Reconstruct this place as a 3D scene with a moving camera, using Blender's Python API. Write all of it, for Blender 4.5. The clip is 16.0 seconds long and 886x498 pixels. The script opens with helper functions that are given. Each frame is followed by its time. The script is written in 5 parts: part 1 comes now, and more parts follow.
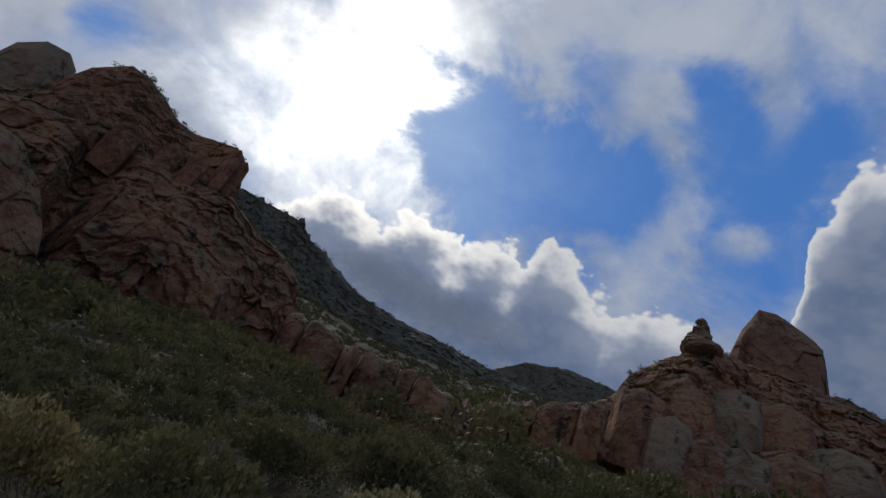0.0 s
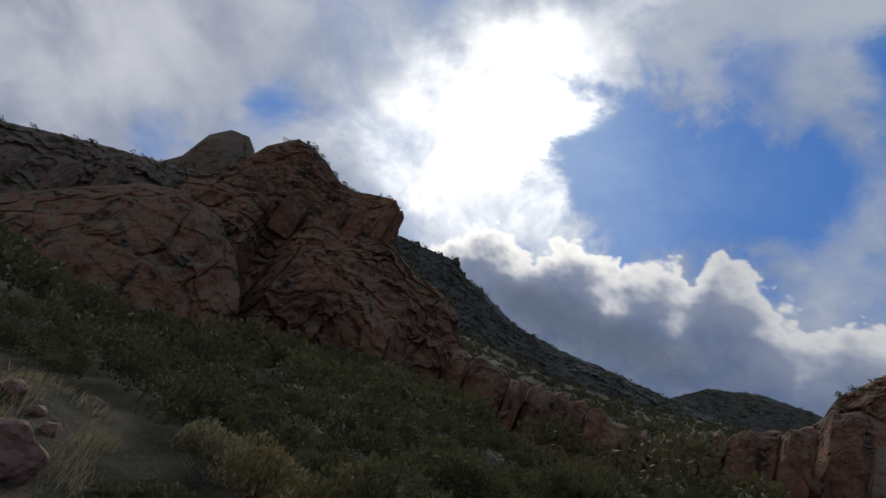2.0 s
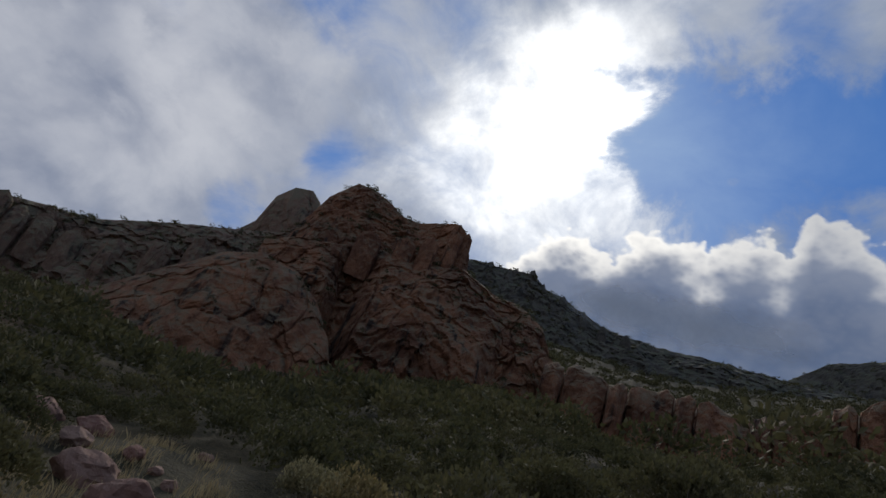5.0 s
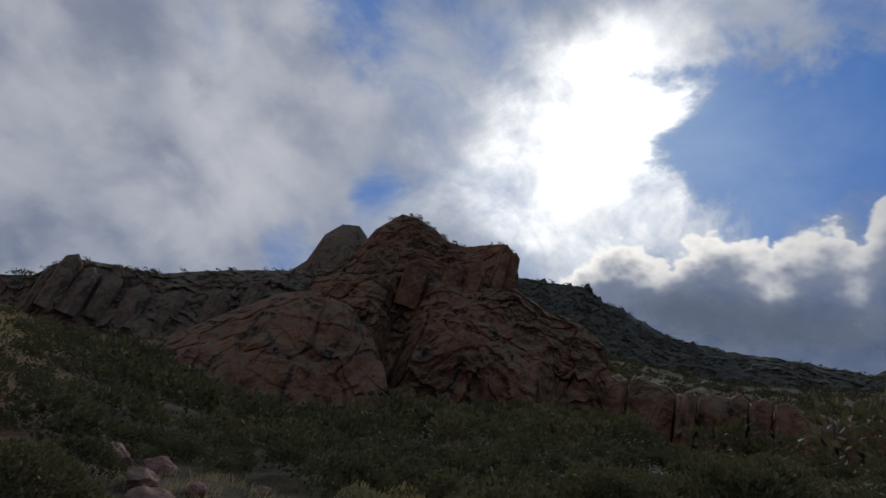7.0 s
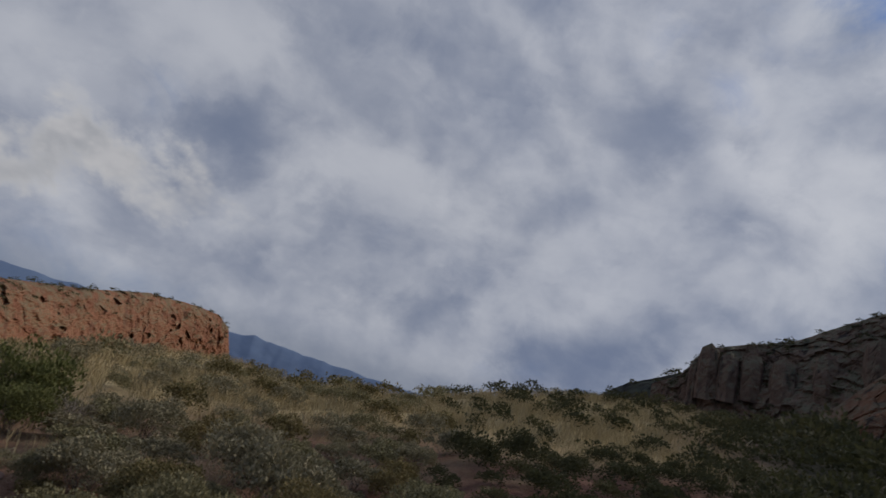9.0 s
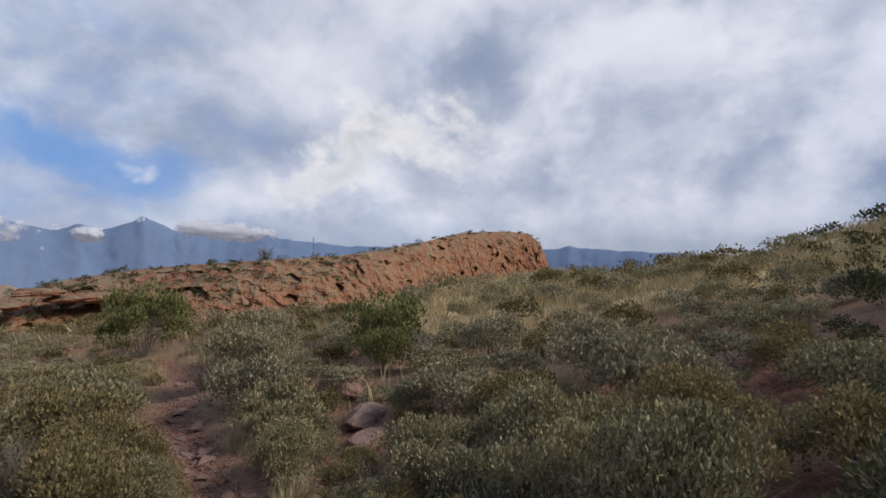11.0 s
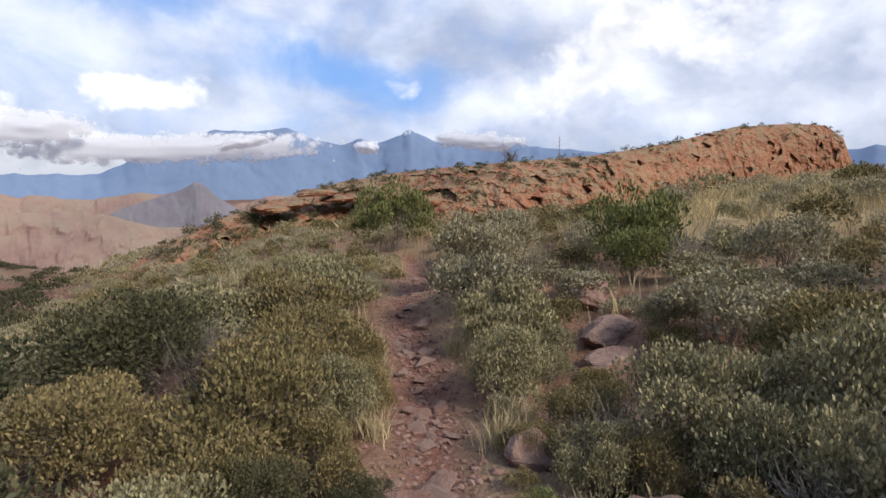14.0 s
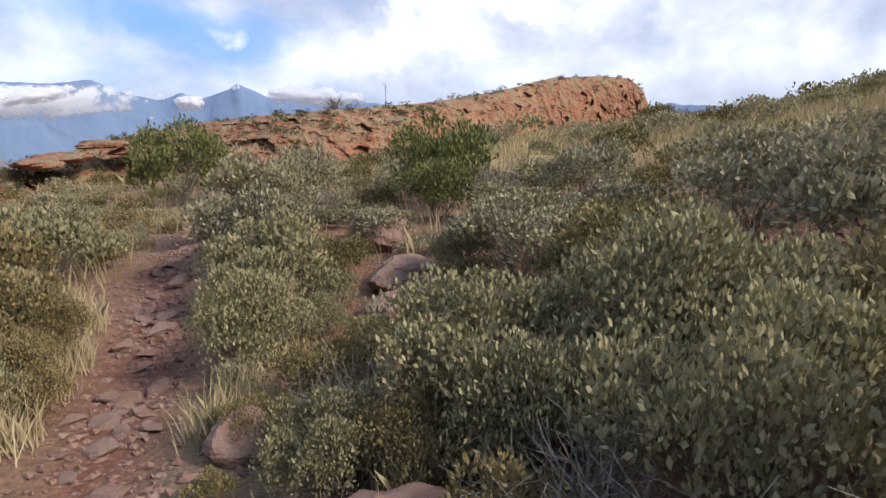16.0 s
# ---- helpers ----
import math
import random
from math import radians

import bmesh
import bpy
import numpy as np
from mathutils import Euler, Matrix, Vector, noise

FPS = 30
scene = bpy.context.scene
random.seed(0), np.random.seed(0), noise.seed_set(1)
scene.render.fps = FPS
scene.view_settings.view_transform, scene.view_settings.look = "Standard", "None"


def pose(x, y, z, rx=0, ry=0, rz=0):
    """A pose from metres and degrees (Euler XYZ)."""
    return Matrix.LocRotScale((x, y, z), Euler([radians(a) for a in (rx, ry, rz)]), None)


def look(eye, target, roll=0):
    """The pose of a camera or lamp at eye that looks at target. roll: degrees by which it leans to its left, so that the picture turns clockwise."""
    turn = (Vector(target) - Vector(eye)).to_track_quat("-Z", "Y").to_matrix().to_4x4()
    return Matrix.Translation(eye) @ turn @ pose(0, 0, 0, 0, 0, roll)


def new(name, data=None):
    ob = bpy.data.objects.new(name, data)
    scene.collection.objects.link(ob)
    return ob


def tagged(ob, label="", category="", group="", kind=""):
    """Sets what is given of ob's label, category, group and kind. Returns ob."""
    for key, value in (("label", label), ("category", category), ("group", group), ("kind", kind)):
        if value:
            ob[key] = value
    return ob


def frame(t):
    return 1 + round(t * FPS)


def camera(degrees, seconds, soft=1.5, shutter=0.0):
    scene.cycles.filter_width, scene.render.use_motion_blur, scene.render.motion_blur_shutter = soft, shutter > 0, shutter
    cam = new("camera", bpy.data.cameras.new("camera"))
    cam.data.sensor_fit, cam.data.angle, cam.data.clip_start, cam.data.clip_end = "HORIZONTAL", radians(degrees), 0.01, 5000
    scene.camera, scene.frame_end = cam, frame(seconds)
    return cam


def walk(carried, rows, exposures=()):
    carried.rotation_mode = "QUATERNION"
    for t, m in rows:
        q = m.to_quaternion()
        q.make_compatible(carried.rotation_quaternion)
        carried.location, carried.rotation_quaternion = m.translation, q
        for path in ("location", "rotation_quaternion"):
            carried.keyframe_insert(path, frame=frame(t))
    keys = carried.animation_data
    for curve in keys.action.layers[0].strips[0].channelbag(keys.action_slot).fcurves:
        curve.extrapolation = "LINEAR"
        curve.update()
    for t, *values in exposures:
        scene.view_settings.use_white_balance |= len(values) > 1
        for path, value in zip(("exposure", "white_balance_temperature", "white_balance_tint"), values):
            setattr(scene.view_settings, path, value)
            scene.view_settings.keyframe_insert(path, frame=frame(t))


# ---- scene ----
cam = camera(75.00, 16.0, shutter=0.12)
PATH = [
    (0.0, pose(-0.323, 0.080, 0.252, 122.50, -22.62, -0.12)),
    (0.5, pose(-0.332, 0.047, 0.203, 120.91, -23.31, 4.79)),
    (1.0, pose(-0.350, -0.001, 0.157, 119.60, -24.12, 10.04)),
    (1.5, pose(-0.359, -0.042, 0.116, 119.23, -24.93, 13.87)),
    (2.0, pose(-0.356, -0.068, 0.111, 118.60, -25.21, 17.37)),
    (2.5, pose(-0.346, -0.097, 0.092, 117.78, -24.52, 20.70)),
    (3.0, pose(-0.312, -0.122, 0.072, 117.13, -23.17, 23.41)),
    (3.5, pose(-0.262, -0.132, 0.059, 116.80, -22.62, 25.23)),
    (4.0, pose(-0.133, -0.098, 0.069, 116.22, -21.59, 27.09)),
    (6.5, pose(0.185, -0.003, 0.052, 117.00, -16.77, 32.66)),
    (7.0, pose(0.335, 0.074, 0.035, 116.37, -16.78, 36.68)),
    (7.5, pose(0.390, 0.151, 0.038, 114.62, -16.15, 45.59)),
    (8.0, pose(0.155, 0.083, -0.061, 112.33, -15.99, 60.50)),
    (8.5, pose(-0.036, 0.158, -0.036, 109.28, -15.81, 80.71)),
    (9.0, pose(-0.310, -0.340, 0.017, 105.39, -14.90, 98.01)),
    (9.5, pose(-0.591, -0.673, -0.101, 103.49, -8.68, 107.98)),
    (9.7, pose(-0.855, -0.777, -0.176, 102.87, -5.96, 111.79)),
    (12.0, pose(-1.829, -0.943, -0.274, 86.49, 0.28, 139.92)),
    (12.5, pose(-2.070, -1.165, -0.361, 86.06, -0.16, 144.51)),
    (13.0, pose(-2.323, -1.374, -0.495, 84.38, -0.42, 148.62)),
    (13.5, pose(-2.461, -1.667, -0.516, 81.69, -0.97, 151.44)),
    (14.0, pose(-2.682, -1.899, -0.530, 82.64, 0.88, 153.53)),
    (14.5, pose(-3.020, -2.009, -0.650, 83.09, -4.73, 143.46)),
    (15.0, pose(-3.314, -2.062, -0.767, 82.36, 3.18, 134.64)),
    (15.5, pose(-3.569, -2.270, -0.826, 78.94, 0.35, 134.42)),
    (16.0, pose(-3.843, -2.421, -0.955, 78.21, 1.29, 137.93)),
]
walk(cam, PATH, [(0, -0.3), (7.0, -0.48), (8.0, -0.58), (8.5, -0.62), (9.0, -0.45), (9.7, -0.2), (11.8, 0.66), (14.0, 0.86), (16, 1.06)])


# ---- world, sun ----
def spot(az, dist, el=0.0):
    """A place by bearing (degrees, anticlockwise from +y), level distance and elevation from the lookout at the origin."""
    a = radians(az)
    return Vector((-math.sin(a) * dist, math.cos(a) * dist, dist * math.tan(radians(el))))


SUN_AZ, SUN_EL = 28.5, 38.0
sun = new("sun", bpy.data.lights.new("sun", "SUN"))
sun.data.energy, sun.data.angle, sun.data.color = 2.3, radians(16), (1.0, 0.93, 0.83)
sun.matrix_world = look(spot(SUN_AZ, 100, SUN_EL), (0, 0, 0))

world = bpy.data.worlds.new("sky")
scene.world = world
world.use_nodes = True


class Nodes:
    """Short hand for building a node tree."""

    def __init__(self, tree):
        self.tree = tree
        tree.nodes.clear()

    def add(self, kind, **inputs):
        node = self.tree.nodes.new(kind)
        for key, value in inputs.items():
            self.put(node.inputs[key.replace("_", " ")], value)
        return node

    def put(self, socket, value):
        if isinstance(value, bpy.types.NodeSocket):
            self.tree.links.new(value, socket)
        elif value is not None:
            socket.default_value = value

    def math(self, op, a, b=None, c=None, clamp=False):
        node = self.tree.nodes.new("ShaderNodeMath")
        node.operation, node.use_clamp = op, clamp
        for socket, value in zip(node.inputs, (a, b, c)):
            self.put(socket, value)
        return node.outputs[0]

    def vec(self, op, a, b=None):
        node = self.tree.nodes.new("ShaderNodeVectorMath")
        node.operation = op
        self.put(node.inputs[0], a)
        self.put(node.inputs[1], b)
        return node.outputs["Value" if op in ("DOT_PRODUCT", "LENGTH") else "Vector"]

    def noise(self, vector, scale, detail=6.0, rough=0.55, warp=0.0):
        node = self.add("ShaderNodeTexNoise", Vector=vector, Scale=scale, Detail=detail, Roughness=rough, Distortion=warp)
        return node.outputs["Fac"]

    def step(self, value, low, high, a=0.0, b=1.0):
        node = self.tree.nodes.new("ShaderNodeMapRange")
        node.interpolation_type = "SMOOTHSTEP"
        for socket, v in zip(node.inputs, (value, low, high, a, b)):
            self.put(socket, v)
        return node.outputs[0]

    def mix(self, fac, a, b, blend="MIX"):
        node = self.tree.nodes.new("ShaderNodeMix")
        node.data_type, node.blend_type = "RGBA", blend
        for socket, v in zip((node.inputs[0], node.inputs[6], node.inputs[7]), (fac, a, b)):
            self.put(socket, v if isinstance(v, (bpy.types.NodeSocket, float, int)) else (*v, 1.0))
        return node.outputs[2]


def build_sky():
    n = Nodes(world.node_tree)
    way = n.vec("NORMALIZE", n.add("ShaderNodeTexCoord").outputs["Generated"])
    sky = n.add("ShaderNodeTexSky")
    sky.sky_type, sky.sun_disc = "NISHITA", False
    sky.sun_elevation, sky.sun_rotation = radians(SUN_EL), radians(-SUN_AZ)
    sky.air_density, sky.dust_density, sky.ozone_density = 1.0, 0.4, 2.0
    # bearing (counted from 60 degrees, so that the seam lies out of the way) and elevation, in degrees
    turned = n.add("ShaderNodeVectorRotate", Vector=way, Angle=radians(-60))
    xyz = n.add("ShaderNodeSeparateXYZ", Vector=turned.outputs[0])
    az = n.math("ADD", n.math("MULTIPLY", n.math("ARCTAN2", n.math("MULTIPLY", xyz.outputs[0], -1.0), xyz.outputs[1]), 57.296), 60.0)
    el = n.math("MULTIPLY", n.math("ARCSINE", xyz.outputs[2]), 57.296)

    stir = n.math("SUBTRACT", n.noise(n.vec("MULTIPLY", way, (1.0, 1.0, 1.3)), 4.5, 9, 0.6, 0.3), 0.5)
    stir_too = n.math("SUBTRACT", n.noise(n.vec("ADD", way, (4.0, 1.0, 2.0)), 4.5, 9, 0.6, 0.3), 0.5)
    az_torn = n.math("ADD", az, n.math("MULTIPLY", stir, 34.0))
    el_torn = n.math("ADD", el, n.math("MULTIPLY", stir_too, 24.0))

    def oval(az0, el0, ra, re, tilt=0.0, inner=0.3, soft=None):
        tear = min(1.0, min(ra, re) / 9.0)
        da = n.math("MULTIPLY", n.math("SUBTRACT", n.math("ADD", az, n.math("MULTIPLY", n.math("SUBTRACT", az_torn, az), tear)), az0), math.cos(radians(el0)))
        de = n.math("SUBTRACT", n.math("ADD", el, n.math("MULTIPLY", n.math("SUBTRACT", el_torn, el), tear)), el0)
        c, s = math.cos(radians(tilt)), math.sin(radians(tilt))
        u = n.math("DIVIDE", n.math("ADD", n.math("MULTIPLY", da, c), n.math("MULTIPLY", de, s)), ra)
        v = n.math("DIVIDE", n.math("SUBTRACT", n.math("MULTIPLY", de, c), n.math("MULTIPLY", da, s)), re)
        d = n.math("SQRT", n.math("ADD", n.math("MULTIPLY", u, u), n.math("MULTIPLY", v, v)))
        return n.step(d, 1.0, inner)

    def total(items):
        out = None
        for weight, place in items:
            term = n.math("MULTIPLY", oval(*place), weight)
            out = term if out is None else n.math("ADD", out, term)
        return out

    def profile(low, high, stops):
        """A curve over the bearing, as a ramp; heights are in units of 60 degrees."""
        ramp = n.tree.nodes.new("ShaderNodeValToRGB")
        ramp.color_ramp.interpolation = "LINEAR"
        while len(ramp.color_ramp.elements) < len(stops):
            ramp.color_ramp.elements.new(0.5)
        for item, (a, h) in zip(ramp.color_ramp.elements, sorted(((a - low) / (high - low), h / 60.0) for a, h in stops)):
            item.position, item.color = a, (h, h, h, 1)
        n.put(ramp.inputs[0], n.math("DIVIDE", n.math("SUBTRACT", az, low), high - low))
        return n.math("MULTIPLY", ramp.outputs[0], 60.0)

    flat = n.vec("MULTIPLY", way, (1.0, 1.0, 1.45))
    big = n.noise(flat, 2.3, 10, 0.56, 0.35)
    fine = n.noise(n.vec("ADD", flat, (0.7, 5.1, 2.2)), 6.5, 10, 0.6, 0.55)
    soft = n.noise(n.vec("ADD", flat, (3.1, 1.7, 0.4)), 3.4, 7, 0.52, 0.3)
    puff = None
    for scale, weight in ((17.0, 0.55), (39.0, 0.3), (90.0, 0.15)):
        cell = n.add("ShaderNodeTexVoronoi", Vector=n.vec("ADD", flat, (scale, 0.3, 1.0)), Scale=scale)
        cell.feature = "SMOOTH_F1"
        term = n.math("MULTIPLY", n.math("SUBTRACT", 0.5, cell.outputs["Distance"]), weight * 2.0)
        puff = term if puff is None else n.math("ADD", puff, term)
    ragged = n.math("MULTIPLY", n.math("SUBTRACT", n.noise(flat, 13.0, 9, 0.65, 0.4), 0.5), 1.6)

    # high broken sheet with blue gaps
    gaps = total(((0.8, (9.5, 40.5, 17, 9.5, 12, 0.25)), (0.42, (-14, 47, 15, 12, 0, 0.3)), (0.34, (-22, 36, 8, 9, 0, 0.3)), (0.34, (54, 29, 4, 6, -20, 0.1)), (0.4, (60.5, 19.5, 5, 3.4, 20, 0.1)), (0.36, (64, 43.5, 8, 5, 30, 0.1)), (0.2, (76, 33, 6, 3, 20, 0.1)),
                  (0.34, (163, 9.5, 17, 3.4, 6, 0.2)), (0.25, (180, 15, 10, 3, 0, 0.2)), (0.22, (131, 20, 6, 5, 0, 0.2)), (0.3, (-70, 45, 30, 25, 0, 0.2))))
    lift = total(((0.55, (-4.5, 48, 5, 6, -40, 0.1)), (0.35, (-8, 54.5, 9, 4, 0, 0.1)), (0.24, (-10.5, 42, 2.6, 5, -15, 0.1)), (0.4, (-18.4, 38.2, 3.6, 2.4, 0, 0.1)), (0.3, (-20, 50, 3, 6, 0, 0.1)), (0.55, (10.4, 37.7, 1.3, 1.0, 0, 0.2)), (0.3, (59, 26.5, 2.4, 3.4, 30, 0.1)), (0.25, (30, 50, 12, 16, 10, 0.2)), (0.2, (-14, 56, 6, 5, 0, 0.1))))
    sheet = n.math("ADD", n.math("SUBTRACT", n.math("ADD", n.math("MULTIPLY", big, 0.8), n.math("MULTIPLY", fine, 0.75)), gaps), lift)
    sheet = n.math("ADD", sheet, n.math("MULTIPLY", oval(104, 27, 62, 34, 0, 0.4), 0.24))
    sheet = n.step(sheet, 0.25, 0.93)

    # heaped clouds with firm, knobbly edges
    front = profile(-60, 60, ((60, 8), (45, 15), (36, 21), (30.4, 26.5), (26.5, 30.4), (22, 29.6), (20, 30.2), (17.8, 32.6), (14.6, 32.2), (11.6, 29.8), (9.6, 32.0), (7.2, 32.9), (4.4, 30.8), (2.4, 34.2), (0, 34.0), (-2.1, 33.2), (-4.9, 31),
                              (-6.6, 29.4), (-8, 30), (-9.8, 31.4), (-14.9, 31.0), (-17, 29), (-18.5, 25), (-22, 24), (-23.6, 33), (-24.6, 40), (-26.6, 42.6), (-28.3, 45.4), (-36, 46), (-50, 40)))
    rear = profile(100, 220, ((100, 0), (118, 0), (140, 0), (142, 1), (146, 2.0), (156, 0), (159, 0), (166, 1), (170, 2.5), (178, 3.4), (186, 5.0), (192, 5.0), (200, 5.5), (220, 4)))
    top = n.math("ADD", n.math("MULTIPLY", front, n.math("LESS_THAN", az, 60.0)), n.math("MULTIPLY", rear, n.math("GREATER_THAN", az, 99.0)))
    rear_side = n.math("GREATER_THAN", az, 90.0)
    size = n.math("SUBTRACT", 4.2, n.math("MULTIPLY", rear_side, 2.4))
    billow = n.math("ADD", n.math("MULTIPLY", puff, 0.95), n.math("MULTIPLY", ragged, 0.35))
    heap = n.math("ADD", n.math("DIVIDE", n.math("SUBTRACT", top, el), size), billow)
    upper = total(((1.35, (180.5, 8.0, 10.0, 3.6, 12, 0.1)), (0.7, (192, 5, 8, 3, 0, 0.1)), (1.0, (142, 7.0, 10, 3.6, -20, 0.1)), (0.9, (140, 11, 12, 5, -25, 0.1)), (0.7, (158, 8.2, 9, 2.2, -22, 0.1)), (0.95, (128, 13, 16, 8, 0, 0.1)), (0.8, (139, 16, 10, 7, 0, 0.1))))
    heap = n.math("MAXIMUM", heap, n.math("ADD", n.math("SUBTRACT", upper, 0.62), n.math("MULTIPLY", billow, 0.7)))
    crisp = n.math("ADD", 0.24, n.math("MULTIPLY", oval(125, 12, 90, 45, 0, 0.3), 0.65))
    heap_cover = n.step(heap, 0.0, crisp)
    heap_core = n.step(heap, 0.05, 1.3)

    # light: forward glow round the sun, grey undersides elsewhere
    glow = oval(SUN_AZ, SUN_EL, 26, 24, 0, 0.0)
    streak = n.math("MAXIMUM", oval(26, 45, 10, 17, 18, 0.0), oval(36, 33, 13, 6, -25, 0.0))
    hot = n.math("ADD", n.math("POWER", glow, 2.5), n.math("MULTIPLY", streak, 0.2))
    roll = None
    moved = n.vec("ADD", flat, n.add("ShaderNodeCombineXYZ", X=n.math("MULTIPLY", stir, 0.35), Y=n.math("MULTIPLY", stir_too, 0.35), Z=n.math("MULTIPLY", stir, 0.3)).outputs[0])
    for scale, weight in ((4.3, 0.6), (9.5, 0.4)):
        cell = n.add("ShaderNodeTexVoronoi", Vector=moved, Scale=scale)
        cell.feature = "SMOOTH_F1"
        term = n.math("MULTIPLY", n.math("SUBTRACT", 0.75, cell.outputs["Distance"]), weight)
        roll = term if roll is None else n.math("ADD", roll, term)
    shade = n.math("ADD", n.math("MULTIPLY", soft, 0.55), n.math("ADD", n.math("MULTIPLY", fine, 0.25), n.math("MULTIPLY", roll, 0.55)))
    shade = n.step(n.math("ADD", shade, total(((0.12, (72, 22, 10, 14, 0, 0.0)), (0.1, (112, 26, 20, 10, 20, 0.0)), (0.12, (138, 12, 10, 8, 0, 0.0)), (-0.14, (88, 10, 12, 7, 0, 0.0)), (-0.1, (131, 22, 9, 6, 0, 0.0))))), 0.36, 0.78)
    # billows lit from above: how much thinner the cloud is a little higher up
    drift = n.vec("ADD", flat, n.add("ShaderNodeCombineXYZ", X=n.math("MULTIPLY", stir, 0.1), Y=n.math("MULTIPLY", stir_too, 0.1), Z=n.math("MULTIPLY", stir, 0.1)).outputs[0])
    lower = n.noise(drift, 2.9, 6, 0.5, 0.15)
    higher = n.noise(n.vec("ADD", drift, (0.02, -0.03, 0.09)), 2.9, 6, 0.5, 0.15)
    lit = n.step(n.math("SUBTRACT", lower, higher), -0.14, 0.15)
    billows = oval(120, 22, 85, 60, 0, 0.5)
    shade = n.mix(n.math("MULTIPLY", billows, 0.6), shade, lit)
    heaped = total(((0.42, (69, 26, 7, 12, -15, 0.0)), (0.36, (70, 38, 6, 7, 0, 0.0)), (0.36, (60.8, 35.5, 5, 6, 0, 0.0)), (0.4, (108, 6.8, 4.5, 3.0, 0, 0.0)), (0.5, (136.5, 7.5, 6, 4.5, 0, 0.0)), (0.36, (133, 15.5, 5, 6, 20, 0.0)), (0.3, (116.5, 16.5, 6, 8, 0, 0.0)),
                    (0.25, (112, 29, 8, 5, 0, 0.0)), (0.22, (103, 20, 5, 8, 0, 0.0)), (-0.4, (87, 8.5, 10, 6, 10, 0.0)), (-0.22, (97, 16, 5, 8, 0, 0.0)), (-0.1, (125, 20, 4, 6, 0, 0.0)), (-0.2, (119, 10, 3, 5, 0, 0.0)), (-0.12, (80, 27, 4, 9, -15, 0.0)), (-0.06, (86, 32, 8, 5, 0, 0.0))))
    shade = n.step(n.math("ADD", shade, n.math("MULTIPLY", heaped, n.math("ADD", 0.3, n.math("MULTIPLY", fine, 1.2)))), -0.35, 1.3)
    grey = n.mix(shade, n.mix(billows, (1.8, 2.6, 4.3), (1.9, 2.4, 3.7)), n.mix(billows, (5.2, 5.7, 6.7), (6.9, 7.15, 7.9)))
    grey = n.mix(n.math("MULTIPLY", glow, 0.8), grey, (8.6, 8.9, 9.4))
    blaze = n.math("MULTIPLY", n.math("MULTIPLY", hot, n.math("ADD", 0.78, n.math("MULTIPLY", fine, 0.25))), n.math("POWER", sheet, 1.3))
    white = n.mix(1.0, grey, n.mix(blaze, (0, 0, 0), (20.0, 19.5, 18.0)), "ADD")
    away = oval(160, 10, 90, 60, 0, 0.5)
    rim = n.mix(away, n.mix(glow, (7.5, 7.6, 7.8), (17.0, 16.5, 15.5)), (7.4, 7.4, 7.6))
    under = n.mix(n.step(n.math("SUBTRACT", top, el), 0.5, 9.0), (2.5, 3.05, 4.4), (1.25, 1.75, 2.95))
    under = n.mix(n.step(n.math("ADD", puff, n.math("MULTIPLY", ragged, 0.4)), -0.25, 0.55, 0.0, 0.2), under, (4.6, 4.8, 5.4))
    core = n.mix(away, under, n.mix(n.step(n.math("ADD", soft, n.math("MULTIPLY", puff, 0.5)), 0.35, 0.75), (4.3, 4.5, 5.0), (6.6, 6.6, 6.9)))
    heap_col = n.mix(heap_core, rim, core)
    blue = n.mix(0.75, sky.outputs["Color"], (0.5, 2.1, 6.5))
    blue = n.mix(n.math("MULTIPLY", glow, 0.75), blue, (4.2, 5.9, 8.6))
    blue = n.mix(n.math("MULTIPLY", away, 0.55), blue, (2.0, 3.2, 5.4))
    col = n.mix(sheet, blue, white)
    col = n.mix(heap_cover, col, heap_col)
    # pale haze low over the plain
    col = n.mix(n.math("MULTIPLY", n.step(el, 5.0, 0.0, 0.0, 0.6), rear_side), col, (2.5, 2.9, 3.7))
    # the half of the sky that faces away from the sun is duller
    col = n.mix(n.math("MULTIPLY", away, 0.1), col, (0.0, 0.0, 0.0))
    out = n.add("ShaderNodeBackground", Color=col, Strength=0.1)
    n.tree.links.new(out.outputs[0], n.add("ShaderNodeOutputWorld").inputs[0])


build_sky()


# ---- materials ----
def surface(name, rough=0.9):
    mat = bpy.data.materials.new(name)
    mat.use_nodes = True
    n = Nodes(mat.node_tree)
    shader = n.add("ShaderNodeBsdfPrincipled", Roughness=rough)
    shader.inputs["Specular IOR Level"].default_value = 0.25
    n.tree.links.new(shader.outputs[0], n.add("ShaderNodeOutputMaterial").inputs[0])
    return mat, n, shader


